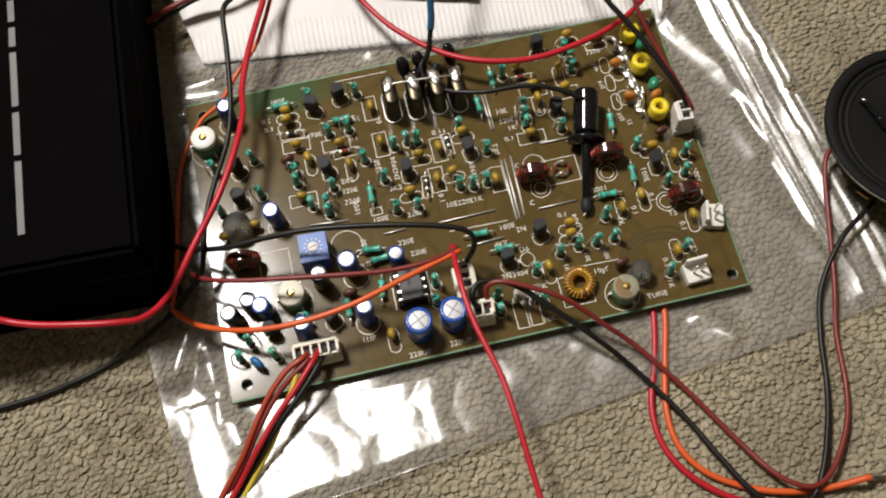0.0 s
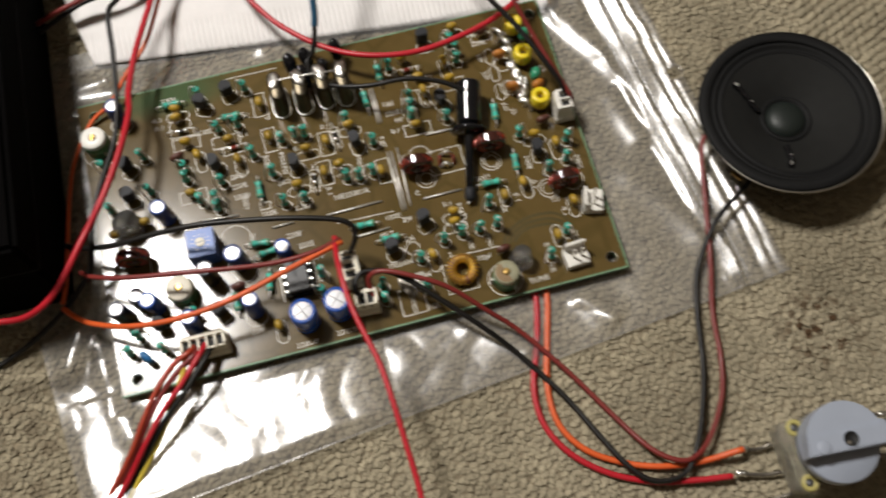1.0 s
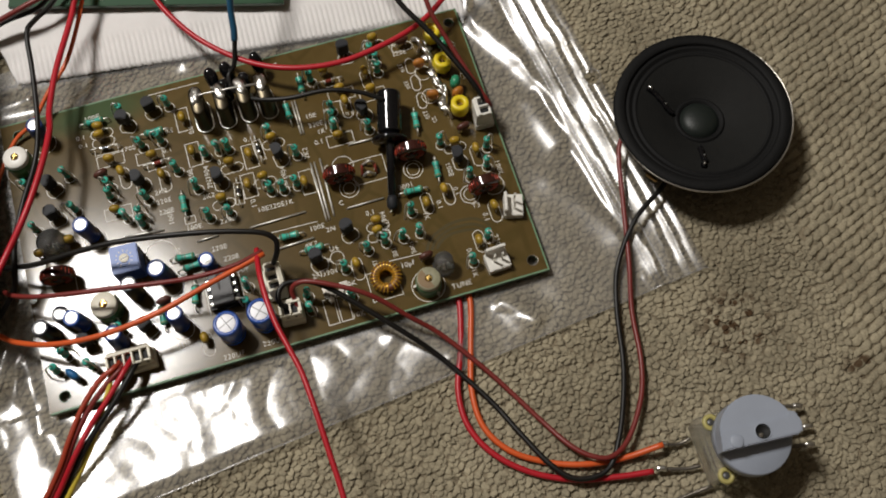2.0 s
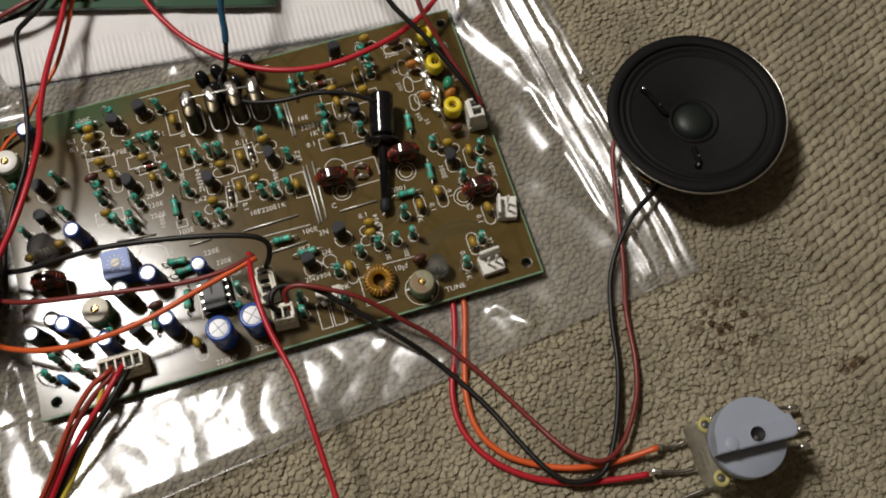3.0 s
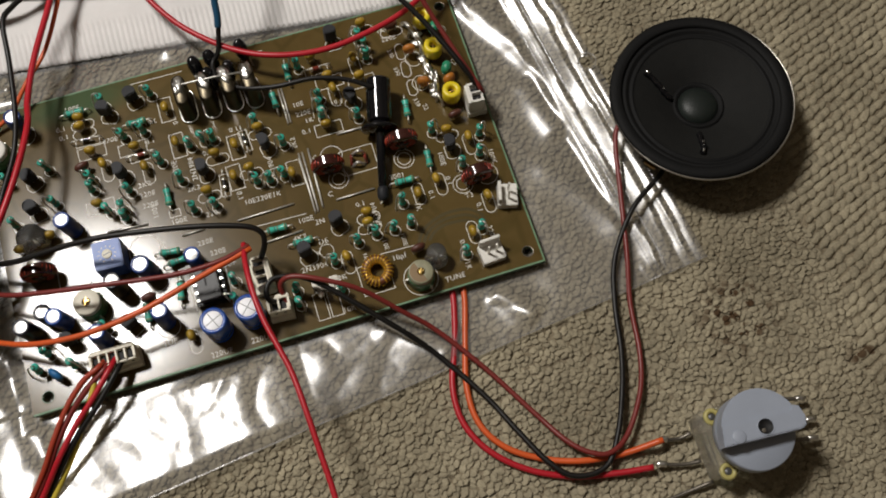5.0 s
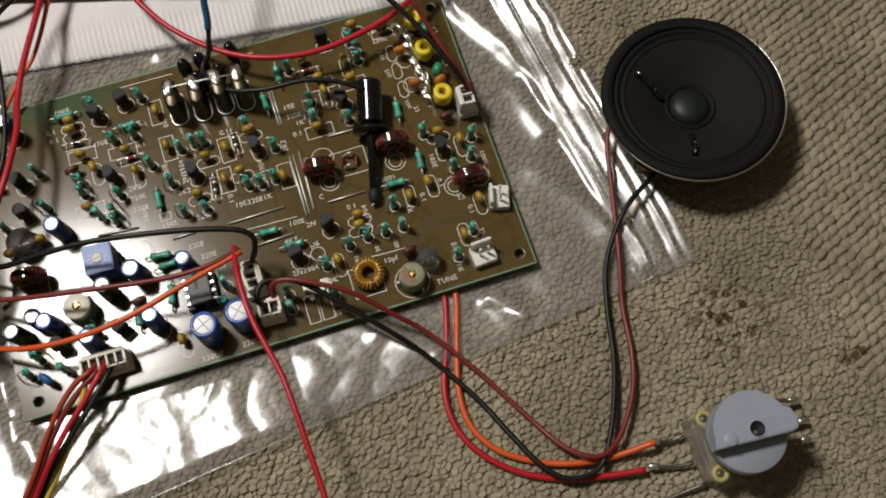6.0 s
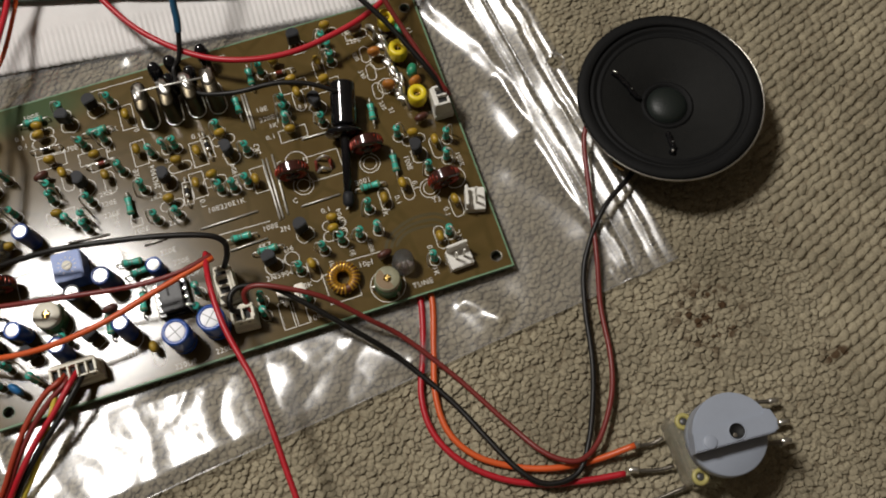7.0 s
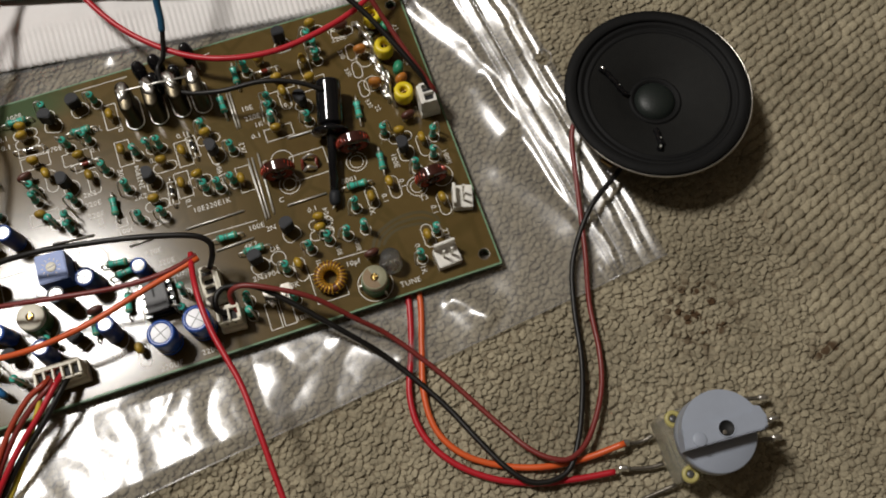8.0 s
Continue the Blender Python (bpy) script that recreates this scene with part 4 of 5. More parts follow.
def bead(w, t, h):
    """A rounded dipped body standing on edge, w wide, t thick and h high."""
    bm = bmesh.new()
    bmesh.ops.create_uvsphere(bm, u_segments=14, v_segments=9, radius=0.5)
    for v in bm.verts:
        c = v.co
        c.x, c.y, c.z = math.copysign(abs(2 * c.x) ** 0.8, c.x) * w / 2, c.y * t, math.copysign(abs(2 * c.z) ** 0.8, c.z) * h / 2
        if c.z < 0:
            c.x *= 1 - 0.25 * abs(2 * c.z / h)
    return smooth(bm, 80)


def two_legs(half, z0):
    bm = tube([(-half, 0, z0), (-half, 0, -0.1)], 0.25, 6)
    return tube([(half, 0, z0), (half, 0, -0.1)], 0.25, 6, bm)


def dipped(name, key, mat, x, y, z, w, t, h, a, label="", lean=0.0):
    ob = place(name, kept(key, lambda: bead(w, t, h), mat), board, mm(x, y, z, a, lean + turns.uniform(-8, 8)), label)
    place("lead", kept(f"legs_{key}", lambda: two_legs(w * 0.3, z), LEAD), ob, mm(0, 0, -z))


flat_ones = ((54, 80), (54.6, 67.7), (72, 61), (69, 50.8), (87, 46), (123, 28), (130, 30), (143.6, 20), (135, 10), (45, 4.5), (117, 80), (107.5, 71), (144, 41), (31, 67), (43.5, 62), (96, 14))
for x, y in [(26.9, 85.5), (26.7, 82.3), (28.2, 72.8), (41.8, 70.2), (54.1, 80.6), (122.8, 91.6), (103.5, 84.5), (107.0, 76.2), (116.8, 79.8), (117.0, 72.9), (107.5, 71.0), (31.1, 67.3), (26.8, 54.5), (10.8, 48.6), (54.6, 67.7), (43.5, 62.4), (65.5, 60.3), (72.3, 61.3), (69.4, 50.8), (74.7, 52.2), (60.2, 48.6), (80.7, 65.0), (87.2, 46.3), (102.0, 59.4)]:
    dipped("ceramic_capacitor", "yellow_bead", DIPPED, x, y, 3.6, 3.7, 2.5, 3.6, 90 + turns.uniform(-15, 15) if any(math.hypot(x - u, y - v) < 1.5 for u, v in flat_ones) else turns.uniform(-12, 12))
for x, y in [(138.2, 45.9), (144.1, 41.4), (123.0, 27.7), (129.9, 30.6), (143.6, 20.4), (135.3, 10.4), (105.9, 26.6), (105.3, 23.2), (95.9, 14.4), (45.0, 4.5), (1.3, 46.7)]:
    dipped("ceramic_capacitor", "yellow_bead", DIPPED, x, y, 3.6, 3.7, 2.5, 3.6, 90 + turns.uniform(-15, 15) if any(math.hypot(x - u, y - v) < 1.5 for u, v in flat_ones) else turns.uniform(-12, 12))
for x, y in [(135.2, 76.9), (136.2, 64.0), (144.5, 62.5)]:
    dipped("ceramic_capacitor", "orange_disc", ORANGE_DISC, x, y, 4.2, 4.4, 2.7, 4.5, turns.uniform(-20, 20), "orange disc capacitor")
for x, y in [(132.1, 87.6), (142.5, 50.2), (117.6, 10.3), (24.7, 68.1), (35.5, 19.8)]:
    dipped("ceramic_capacitor", "brown_disc", BROWN_DISC, x, y, 3.4, 4.9, 2.4, 3.6, turns.uniform(-10, 20), "brown disc capacitor")
for x, y in [(145.3, 81.8), (144.7, 66.3)]:
    dipped("film_capacitor", "green_disc", GREEN_DISC, x, y, 4.4, 4.6, 3.4, 5.2, 60, "green dipped film capacitor")
for x, y in [(4.5, 4.7)]:
    dipped("ceramic_capacitor", "blue_disc", BLUE_DISC, x, y, 3.6, 5.2, 2.4, 5.0, -50, "blue dipped capacitor")
for x, y in [(67.2, 90.3), (72.7, 91.2), (70.7, 84.9), (77.0, 85.5), (82.8, 92.0)]:
    dipped("tantalum_capacitor", "black_bead", GLOSS_BLACK, x, y - 0.8, 6.8, 4.5, 4.2, 8.8, turns.uniform(-25, 25), "glossy black dipped capacitor", -26)


def transistor_body():
    bm = bmesh.new()
    out = [(2.1 * math.cos(radians(a)), 2.1 * math.sin(radians(a))) for a in range(-38, 219, 16)]
    lo, hi = [bm.verts.new((x, y, 2.6)) for x, y in out], [bm.verts.new((x, y, 7.6)) for x, y in out]
    bm.faces.new(lo[::-1]), bm.faces.new(hi)
    for k in range(len(out)):
        n = (k + 1) % len(out)
        bm.faces.new((lo[k], lo[n], hi[n], hi[k]))
    bmesh.ops.bevel(bm, geom=[e for e in bm.edges if e.verts[0].co.z > 7 and e.verts[1].co.z > 7], offset=0.25, segments=2, affect="EDGES")
    return smooth(bm, 35)


def transistor_legs():
    bm = None
    for dx in (-1.27, 0, 1.27):
        bm = tube([(dx * 0.9, 0, 2.7), (dx, 0, 1.4), (dx * 1.3, 0, -0.1)], 0.26, 5, bm)
    return bm


def transistor(x, y, a):
    ob = place("transistor", kept("transistor_body", transistor_body, EPOXY), board, mm(x, y, 0, a, turns.uniform(-5, 5)))
    place("leads", kept("transistor_legs", transistor_legs, LEAD), ob)
    outline("half", x + 0.5, y - 1.0, 5.6, 5.6, a + 90)


for k, (x, y) in enumerate([(35.5, 85.1), (44.6, 87.8), (111.9, 89.3), (112.1, 66.1), (8.3, 69.3), (7.5, 58.5), (36.0, 62.6), (60.5, 56.0), (81.4, 58.7), (137.6, 40.5), (96.2, 26.1), (84.3, 19.3), (10.1, 13.6), (28.4, 13.7)]):
    transistor(x, y, (-20, 15, 0, -60, 30, 10, -90, -90, -80, -90, 20, 10, 0, 30)[k])


def electrolytic(x, y, r, h, sleeve, label, cross=True, lean=(0, 0)):
    key = f"can_{r}_{h}_{sleeve.name}"
    ob = place("electrolytic_capacitor", kept(key, lambda: lathe([(0, 0.4), (r * 0.9, 0.4), (r, 0.9), (r, 1.6), (r * 0.95, 1.9), (r, 2.3), (r, h - 0.35), (r * 0.95, h), (r * 0.73, h + 0.05), (r * 0.71, h - 0.15)], 28), sleeve), board, mm(x, y, 0, turns.uniform(0, 90), *lean), label)

    def lid():
        bm = lathe([(r * 0.73, h - 0.12), (r * 0.55, h - 0.05), (0, h - 0.05)], 28)
        return bm
    place("can_top", kept(key + "_lid", lid, CAN_DULL if r > 3.5 else CAN), ob, label="bare aluminium top")
    if cross:
        def vent():
            b = box((r * 1.36, 0.3, 0.03), (0, 0, h - 0.05))
            return box((0.3, r * 1.36, 0.03), (0, 0, h - 0.05), 0, b)
        place("vent_score", kept(key + "_vent", vent, SMOKED), ob)


for k, (x, y) in enumerate([(8.5, 87.3), (17.9, 48.9), (37.5, 28.2), (27.6, 25.4), (9.7, 20.5), (0.6, 19.2), (19.6, 10.6), (38.7, 11.4)]):
    electrolytic(x, y, 2.6 if k != 2 else 2.9, 11.5, (SLEEVE, SLEEVE, SLEEVE, SLEEVE_DARK, SLEEVE_BRIGHT, SLEEVE_DARK, SLEEVE, SLEEVE)[k], "small electrolytic capacitor in a dark blue sleeve", k in (2, 3), (turns.uniform(-4, 4), turns.uniform(-4, 4)))
for x, y in [(51.4, 27.7)]:
    electrolytic(x, y, 2.5, 7.6, SLEEVE_BRIGHT, "short electrolytic capacitor in a bright blue sleeve", False)
for x, y in [(53.4, 4.1), (63.9, 5.0)]:
    electrolytic(x, y, 4.0, 12.5, SLEEVE_BRIGHT, "large electrolytic capacitor in a bright blue sleeve with scored top")
electrolytic(5.4, 23.2, 2.5, 8.5, SLEEVE_DARK, "short electrolytic capacitor in a dark sleeve", False)


def trimmer(x, y, r, top, label):
    ob = place("trimmer_capacitor", shaped("trimmer_body", lathe([(0, 0.2), (r, 0.2), (r, 4.8), (r * 0.97, 5.6), (r * 0.93, 5.8)], 30), TRIM_GREEN), board, mm(x, y, 0), label)
    part("ceramic_top", lathe([(r * 0.95, 5.4), (r * 0.93, 7.4), (r * 0.85, 7.7), (r * 0.30, 7.7)], 30), top, ob)
    half = bmesh.new()
    rim = [(r * 0.82 * math.cos(radians(q)), r * 0.82 * math.sin(radians(q)), 7.73) for q in range(110, 291, 15)]
    half.faces.new([half.verts.new(p) for p in rim])
    if top is WORN:
        part("silvered_half", half, TAN, ob, "tan half of the rotor plate")
    else:
        half.free()
    part("screw", lathe([(r * 0.30, 7.2), (r * 0.28, 8.0), (0, 8.0)], 14), BRASS, ob, "brass adjusting screw")
    cross = box((r * 0.52, 0.4, 0.35), (0, 0, 7.95), 0.06, None, 70)
    box((r * 0.34, 0.4, 0.3), (0.3, 0.1, 7.95), 0.06, cross, -15)
    part("screw_tab", cross, BRASS, ob)
    part("screw_slot", box((r * 0.4, 0.22, 0.03), (0, -0.35, 8.02), 0, None, 70), HOLLOW_SHADE, ob)
    for k in range(3):
        part("solder_tag", box((1.6, 0.5, 3), (r * math.cos(k * 2.1 + 1), r * math.sin(k * 2.1 + 1), 0), 0.1, None, math.degrees(k * 2.1 + 1)), LEAD, ob)


trimmer(18.3, 22.6, 4.3, CREAM, "green trimmer capacitor with cream ceramic top")
trimmer(0.2, 79.8, 4.2, WHITE_PLASTIC, "green trimmer capacitor with white top")
trimmer(115.8, 1.5, 4.1, WORN, "green trimmer capacitor with worn cream top")


def preset():
    ob = place("preset_potentiometer", shaped("preset_body", box((8.6, 9.0, 8.6), (0, 0, 0.3), 0.3), POT_BLUE), board, mm(27.5, 34.9, 0, -2), "square blue preset potentiometer")
    part("dial", lathe([(1.5, 8.85), (1.5, 9.1), (1.35, 9.15), (0, 9.15)], 24), CREAM, ob, "cream adjusting dial")
    part("dial_slot", box((2.4, 0.45, 0.04), (0, 0, 9.15), 0, None, 15), SMOKED, ob)
    for k in range(11):
        a = radians(-60 + k * 30)
        part("scale_mark", box((0.7, 0.25, 0.03), (2.5 * math.cos(a), 2.5 * math.sin(a), 8.9), 0, None, math.degrees(a)), SILK, ob)


preset()
CHIP = material("grey_chip_resin", (0.032, 0.032, 0.033), 0.42, spec=0.4, grain=2600, bump=0.2)
CHIP_INK = material("dull_chip_ink", (0.05, 0.05, 0.05), 0.7, spec=0.2)


def chip():
    ob = place("amplifier_chip", shaped("chip_body", box((6.5, 9.6, 3.2), (0, 0, 3.4), 0.25), CHIP), board, mm(53.7, 17.6, 0, -1), "black eight-pin chip in a black socket")
    part("socket", box((9.6, 10.6, 3.2), (0, 0, 0.2), 0.25), GLOSS_BLACK, ob, "black socket")
    for s in (-1, 1):
        for k in range(4):
            part("pin", box((1.5, 0.75, 1.3), (s * 3.75, -3.81 + 2.54 * k, 3.2), 0.15), SOLDER, ob)
        part("printed_rail", box((0.35, 10.8, 0.04), (s * 5.6, 0, 0.03)), SILK, ob)
    part("notch", lathe([(0, 6.61), (0.9, 6.61)], 14, None, (0, 4.0)), HOLLOW_SHADE, ob)
    part("marking", box((3.4, 0.6, 0.02), (-0.4, 1.2, 6.61), 0, None, 90), CHIP_INK, ob, "illegible moulded marking")


chip()


def square_ring(R, r):
    """A ring of square section with rounded edges."""
    a, b = r, r * 0.78
    return lathe([(R - a, -b), (R - b, -a), (R + b, -a), (R + a, -b), (R + a, -b * 0.9), (R + a, b * 0.9), (R + a, b), (R + b, a), (R - b, a), (R - a, b), (R - a, -b)], 48)


def wound(name, x, y, z, R, r, turns_n, core, wire, m, label, gauge=0.42, spans=((-66, 62), (116, 248))):
    ob = place(name, shaped("core", ring(R, r, 0, 30, 12) if core is YELLOW_CORE else square_ring(R, r), core), board, m, label)
    for start, end in spans:
        path, n = [], round(turns_n * (end - start) / 360)
        for k in range(n * 10 + 1):
            a, b = radians(start + (end - start) * k / (n * 10)), 2 * math.pi * k / 10
            rr = R + (r + gauge * 0.7) * math.cos(b)
            path.append((rr * math.cos(a), rr * math.sin(a), (r + gauge * 0.7) * math.sin(b)))
        part("winding", tube(path, gauge, 5), wire, ob)
    return ob


for x, y, a in ((98.6, 44.6, -4), (123.2, 46.0, -4), (142.4, 27.6, 4), (5.9, 36.8, -4)):
    wound("toroid_coil", x, y, 0, 3.3, 1.75, 27, FERRITE, COPPER_RED, mm(x, y, 5.2, a) @ pose(0, 0, 0, 93, 0, 0), "toroid coil wound with red enamelled copper wire", 0.24, ((-64, 58), (122, 244)))
wound("toroid_coil", 103.6, 7.5, 0, 3.55, 1.35, 24, YELLOW_CORE, COPPER_GOLD, mm(103.6, 7.4, 2.6, 10) @ pose(0, 0, 0, 8, -4, 0), "brown toroid coil wound with gold enamelled wire", 0.27, ((-80, 265),))


def crystal_can():
    bm = bmesh.new()
    out = []
    for s in (1, -1):
        out += [(2.2 * math.cos(radians(a)) * 1.0, s * 3.2 + 2.2 * math.sin(radians(a))) for a in (range(0, 181, 20) if s > 0 else range(180, 361, 20))]
    levels = [(1.18, 0.4), (1.18, 1.0), (1.0, 1.3), (1.0, 11.2), (0.93, 12.0), (0.75, 12.3)]
    rows = [[bm.verts.new((x * k, y * (1 + (k - 1) * 0.45), z)) for x, y in out] for k, z in levels]
    n = len(out)
    for a, b in zip(rows, rows[1:]):
        for k in range(n):
            bm.faces.new((a[k], a[(k + 1) % n], b[(k + 1) % n], b[k]))
    bm.faces.new(rows[-1])
    return smooth(bm, 35)


def crystal_flange():
    pts = [(2.75 * math.cos(radians(a)), 3.2 + 2.75 * math.sin(radians(a)), 0.8) for a in range(0, 181, 20)] + [(2.75 * math.cos(radians(a)), -3.2 + 2.75 * math.sin(radians(a)), 0.8) for a in range(180, 361, 20)]
    return tube(pts, 0.22, 6, None, True)


def solder_blob():
    bm = bmesh.new()
    bmesh.ops.create_icosphere(bm, subdivisions=3, radius=1)
    for v in bm.verts:
        v.co = Vector((v.co.x * 1.75, v.co.y * 3.0, v.co.z * 1.25)) * (1 + 0.38 * noise.noise(v.co * 1.9) + 0.12 * noise.noise(v.co * 5))
    return smooth(bm, 80)


xtals = ((60.9, 80.2), (68.5, 79.4), (75.7, 79.6), (82.4, 78.8))
for k, (x, y) in enumerate(xtals):
    ob = place("crystal", kept("crystal_can", crystal_can, CRYSTAL), board, mm(x, y, 0, turns.uniform(-4, 4)), "upright metal crystal can with soldered top")
    place("solder_blob", kept("solder_blob", solder_blob, SOLDER), ob, mm(0.0, 1.5, 12.2, turns.uniform(-20, 20) + 180 * (k % 2)))
    place("base_flange", kept("crystal_flange", crystal_flange, SOLDER), ob)
part("ground_wire", tube([(59.5, 81.5, 13.0), (64, 81.2, 13.2), (72, 80.8, 13.1), (84, 79.6, 13.0)], 0.3, 6), LEAD, board, "bare wire soldered across the crystal tops")


def bobbin(x, y, a):
    ob = place("yellow_trimmer", shaped("bobbin", lathe([(0, 2.6), (2.9, 2.6), (3.0, 3.0), (3.0, 7.2), (2.7, 7.6), (1.35, 7.6), (1.2, 7.2), (1.2, 3.2), (0, 3.2)], 24), YELLOW_PLASTIC), board, mm(x, y, 0, a, turns.uniform(-10, 14)), "yellow plastic trimmer with a central hole")
    part("base", box((4.6, 4.6, 2.8), (0, 0, 0.1), 0.4), BROWN_DISC, ob, "brown base")
    # near-black disc paints the shade down the bore
    part("hole", lathe([(1.19, 5.2), (0, 5.2)], 16), HOLLOW_SHADE, ob, "disc painted dark as the shade of the central hole")
    part("rotor", box((1.7, 0.5, 1.2), (0.1, 0, 5.2), 0.1, None, 30), BRASS, ob)


for x, y, a in ((142.4, 86.2, 10), (142.6, 74.2, 50), (143.4, 56.9, -20)):
    bobbin(x, y, a)


def tinned_run(points, r):
    pts = glide(points, 5)
    bm = tube([p + Vector((0.25 * noise.noise(p), 0.25 * noise.noise(p * 1.3), 0.3 * noise.noise(p * 0.9))) for p in pts], r, 7)
    return bm


for k, pts in enumerate((((136.2, 88.5, 1), (137.4, 86, 3.4), (138.8, 82, 2.4), (139.3, 78, 3.6), (139.6, 74.5, 1.2)), ((139.6, 73.5, 1), (139.4, 70, 3.2), (140, 66.5, 2.4), (140.2, 63, 3.4), (139.8, 60, 0.6)),
                         ((140.6, 67.8, 0.5), (141.2, 67.2, 3.0), (141.0, 64.4, 2.8), (140.8, 62.4, 0.2)), ((137.0, 83.6, 0.3), (138.2, 84.4, 2.6), (140.2, 80.4, 2.2), (140.4, 79.0, 0.2)), ((138.6, 57.6, 0.3), (139.4, 58.6, 2.6), (140.4, 55.4, 0.4)))):
    part("tinned_joint", tinned_run(pts, 0.75 if k < 2 else 0.45), SOLDER, board, "lumpy run of solder over bare leads")
for k in range(9):
    x, y = 138.6 + 2.0 * turns.random(), 59 + 3.4 * k + turns.random()
    place("solder_blob", kept("solder_blob", solder_blob, SOLDER), board, mm(x, y, 0.9, turns.uniform(0, 180)) @ Matrix.Scale(turns.uniform(0.45, 0.8), 4))


# ---- connectors ----
def housing(x, y, n, h, a=0, plug=True, mat=CREAM):
    """A header with n ways spaced 2.54 and, where plugged, the crimp housing in it."""
    L = n * 2.54 + (2.2 if n < 4 else 1.2)
    ob = place("wire_connector", shaped("header", box((L, 6.2, 3.2), (0, 0, 0.05), 0.2), mat), board, mm(x, y, 0, a), f"cream nylon wire connector with {n} ways")
    part("lock_wall", box((L * 0.9, 0.9, h - 1), (0, 2.6, 0.3), 0.2), mat, ob)
    if plug:
        shell = part("plug", box((L - 0.6, 4.4, h - 5.0), (0, 0.1, 3.0), 0.2), mat, ob)
        comb = box((L - 0.6, 0.7, 2.0), (0, 1.95, h - 2.1), 0.12)
        box((L - 0.6, 0.5, 0.9), (0, -1.8, h - 2.1), 0.12, comb)
        for k in range(n + 1):
            box((0.75 if k in (0, n) else 0.55, 3.4, 1.8), ((k - n / 2) * (L - 1.2) / n, 0.1, h - 2.1), 0.1, comb)
        part("comb", comb, mat, shell)
        for k in range(n):
            dx = (k - (n - 1) / 2) * 2.54
            # near-black slabs paint the shade in the wire slots and latch holes
            part("slot", box((1.7, 2.9, 0.08), (dx, 0.1, h - 2.02)), HOLLOW_SHADE, shell, "slab painted dark as the shade of a wire hole")
            part("latch_hole", box((0.8, 0.08, 0.7), (dx, -2.12, h - 3.6)), HOLLOW_SHADE, shell)
    else:
        for k in range(n):
            dx = (k - (n - 1) / 2) * 2.54
            part("pin", box((0.64, 0.64, 6.5), (dx, -0.2, 2.8), 0.1), LEAD, ob)
    return ob


housing(22.4, 3.6, 5, 9.0)
housing(72.6, 4.2, 2, 9.6, -4)
housing(69.8, 15.6, 3, 10.0, -90)
housing(150.0, 52.4, 2, 10.6, 88, True, WHITE_PLASTIC)
housing(149.6, 18.8, 2, 7.6, 75, False, WHITE_PLASTIC)
housing(138.9, 2.4, 2, 8.8, 3, False, WHITE_PLASTIC)

# ---- diodes, links, cans ----
for k, (x, y, a) in enumerate([(27.4, 77.9, -3), (104.2, 80.6, 1), (42.9, 67.6, 2), (65.8, 49.9, -96), (75.6, 63.0, -87)]):
    mat = (GLASS_BLACK, GLASS_RED, GLASS_RED, GLASS_BLACK, GLASS_BLACK)[k]
    ob = place("diode", kept(f"diode_{mat.name}", lambda: lathe([(0, -1.9), (0.6, -1.85), (0.7, -1.55), (0.7, -1.0), (0.7, 1.0), (0.7, 1.55), (0.6, 1.85), (0, 1.9)], 12, None, (0, 0), lambda i: 0 if i == 3 else 1), [mat, SOLDER]), board, mm(x, y, 1.6, a) @ pose(0, 0, 0, 0, 90, 0), "small glass diode")
    place("lead", kept("flat_lead", flat_leads, LEAD), ob, pose(0, 0, 0, 0, -90, 0) @ mm(0, 0, 0.6))
    outline("frame", x, y, 7.6, 2.8, a)
for x0, y0, x1, y1 in [(90.4, 77.5, 90.5, 64.4), (90.8, 53.6, 90.7, 32.0), (92.0, 53.6, 91.7, 32.2), (94.1, 54.3, 93.4, 33.1), (98.1, 34.3, 110.7, 34.4), (66.5, 36.9, 85.1, 37.1), (73.3, 27.2, 85.4, 27.6), (49.2, 37.2, 56.2, 37.4), (27.3, 45.4, 39.8, 44.3), (104.5, 56.1, 117.1, 56.0), (91.4, 77.6, 91.4, 64.5)]:
    part("wire_link", tube([(x0, y0, -0.1), (x0 + (x1 - x0) * 0.03, y0 + (y1 - y0) * 0.03, 0.55), (x1 - (x1 - x0) * 0.03, y1 - (y1 - y0) * 0.03, 0.55), (x1, y1, -0.1)], 0.28, 6), LEAD, board, "bare tinned wire link")
for x, y in ((85.2, 7.2), (90.2, 7.0)):
    ob = part("metal_can", box((3.6, 4.4, 5.0), (0, 0, 0.4), 0.5), STEEL, board, "small bright metal can", mm(x, y, 0))
    place("solder_blob", kept("solder_blob", solder_blob, SOLDER), ob, mm(0.2, -1.6, 4.2) @ Matrix.Scale(0.6, 4))
for x, y, r, h, lab in ((5.6, 48.6, 4.3, 6.5, "clouded clear plastic case"), (122.2, 6.2, 3.0, 7.2, "clouded clear plastic case")):
    ob = part("metal_can", lathe([(0, 0.4), (r + 0.6, 0.4), (r + 0.6, 1.0), (r, 1.2), (r, h - 0.6), (r * 0.9, h), (0, h + 0.1)], 30), CLOUDED, board, lab, mm(x, y, 0))
    place("leads", kept("transistor_legs", transistor_legs, LEAD), ob)
# twisted diode ring in its printed frame
for k in range(4):
    a = math.pi / 4 + k * math.pi / 2
    part("bridge_diode", tube(glide([(108.6 + 3.2 * math.cos(a), 45.6 + 2.6 * math.sin(a), 0.2), (108.6 + 2.2 * math.cos(a + 0.5), 45.6 + 2 * math.sin(a + 0.5), 2.6), (108.6 + 3 * math.cos(a + 1.3), 45.6 + 2.6 * math.sin(a + 1.3), 0.2)], 5), 0.5, 7), (LEAD, GLASS_RED)[k % 2], board, "small twisted bridge part")


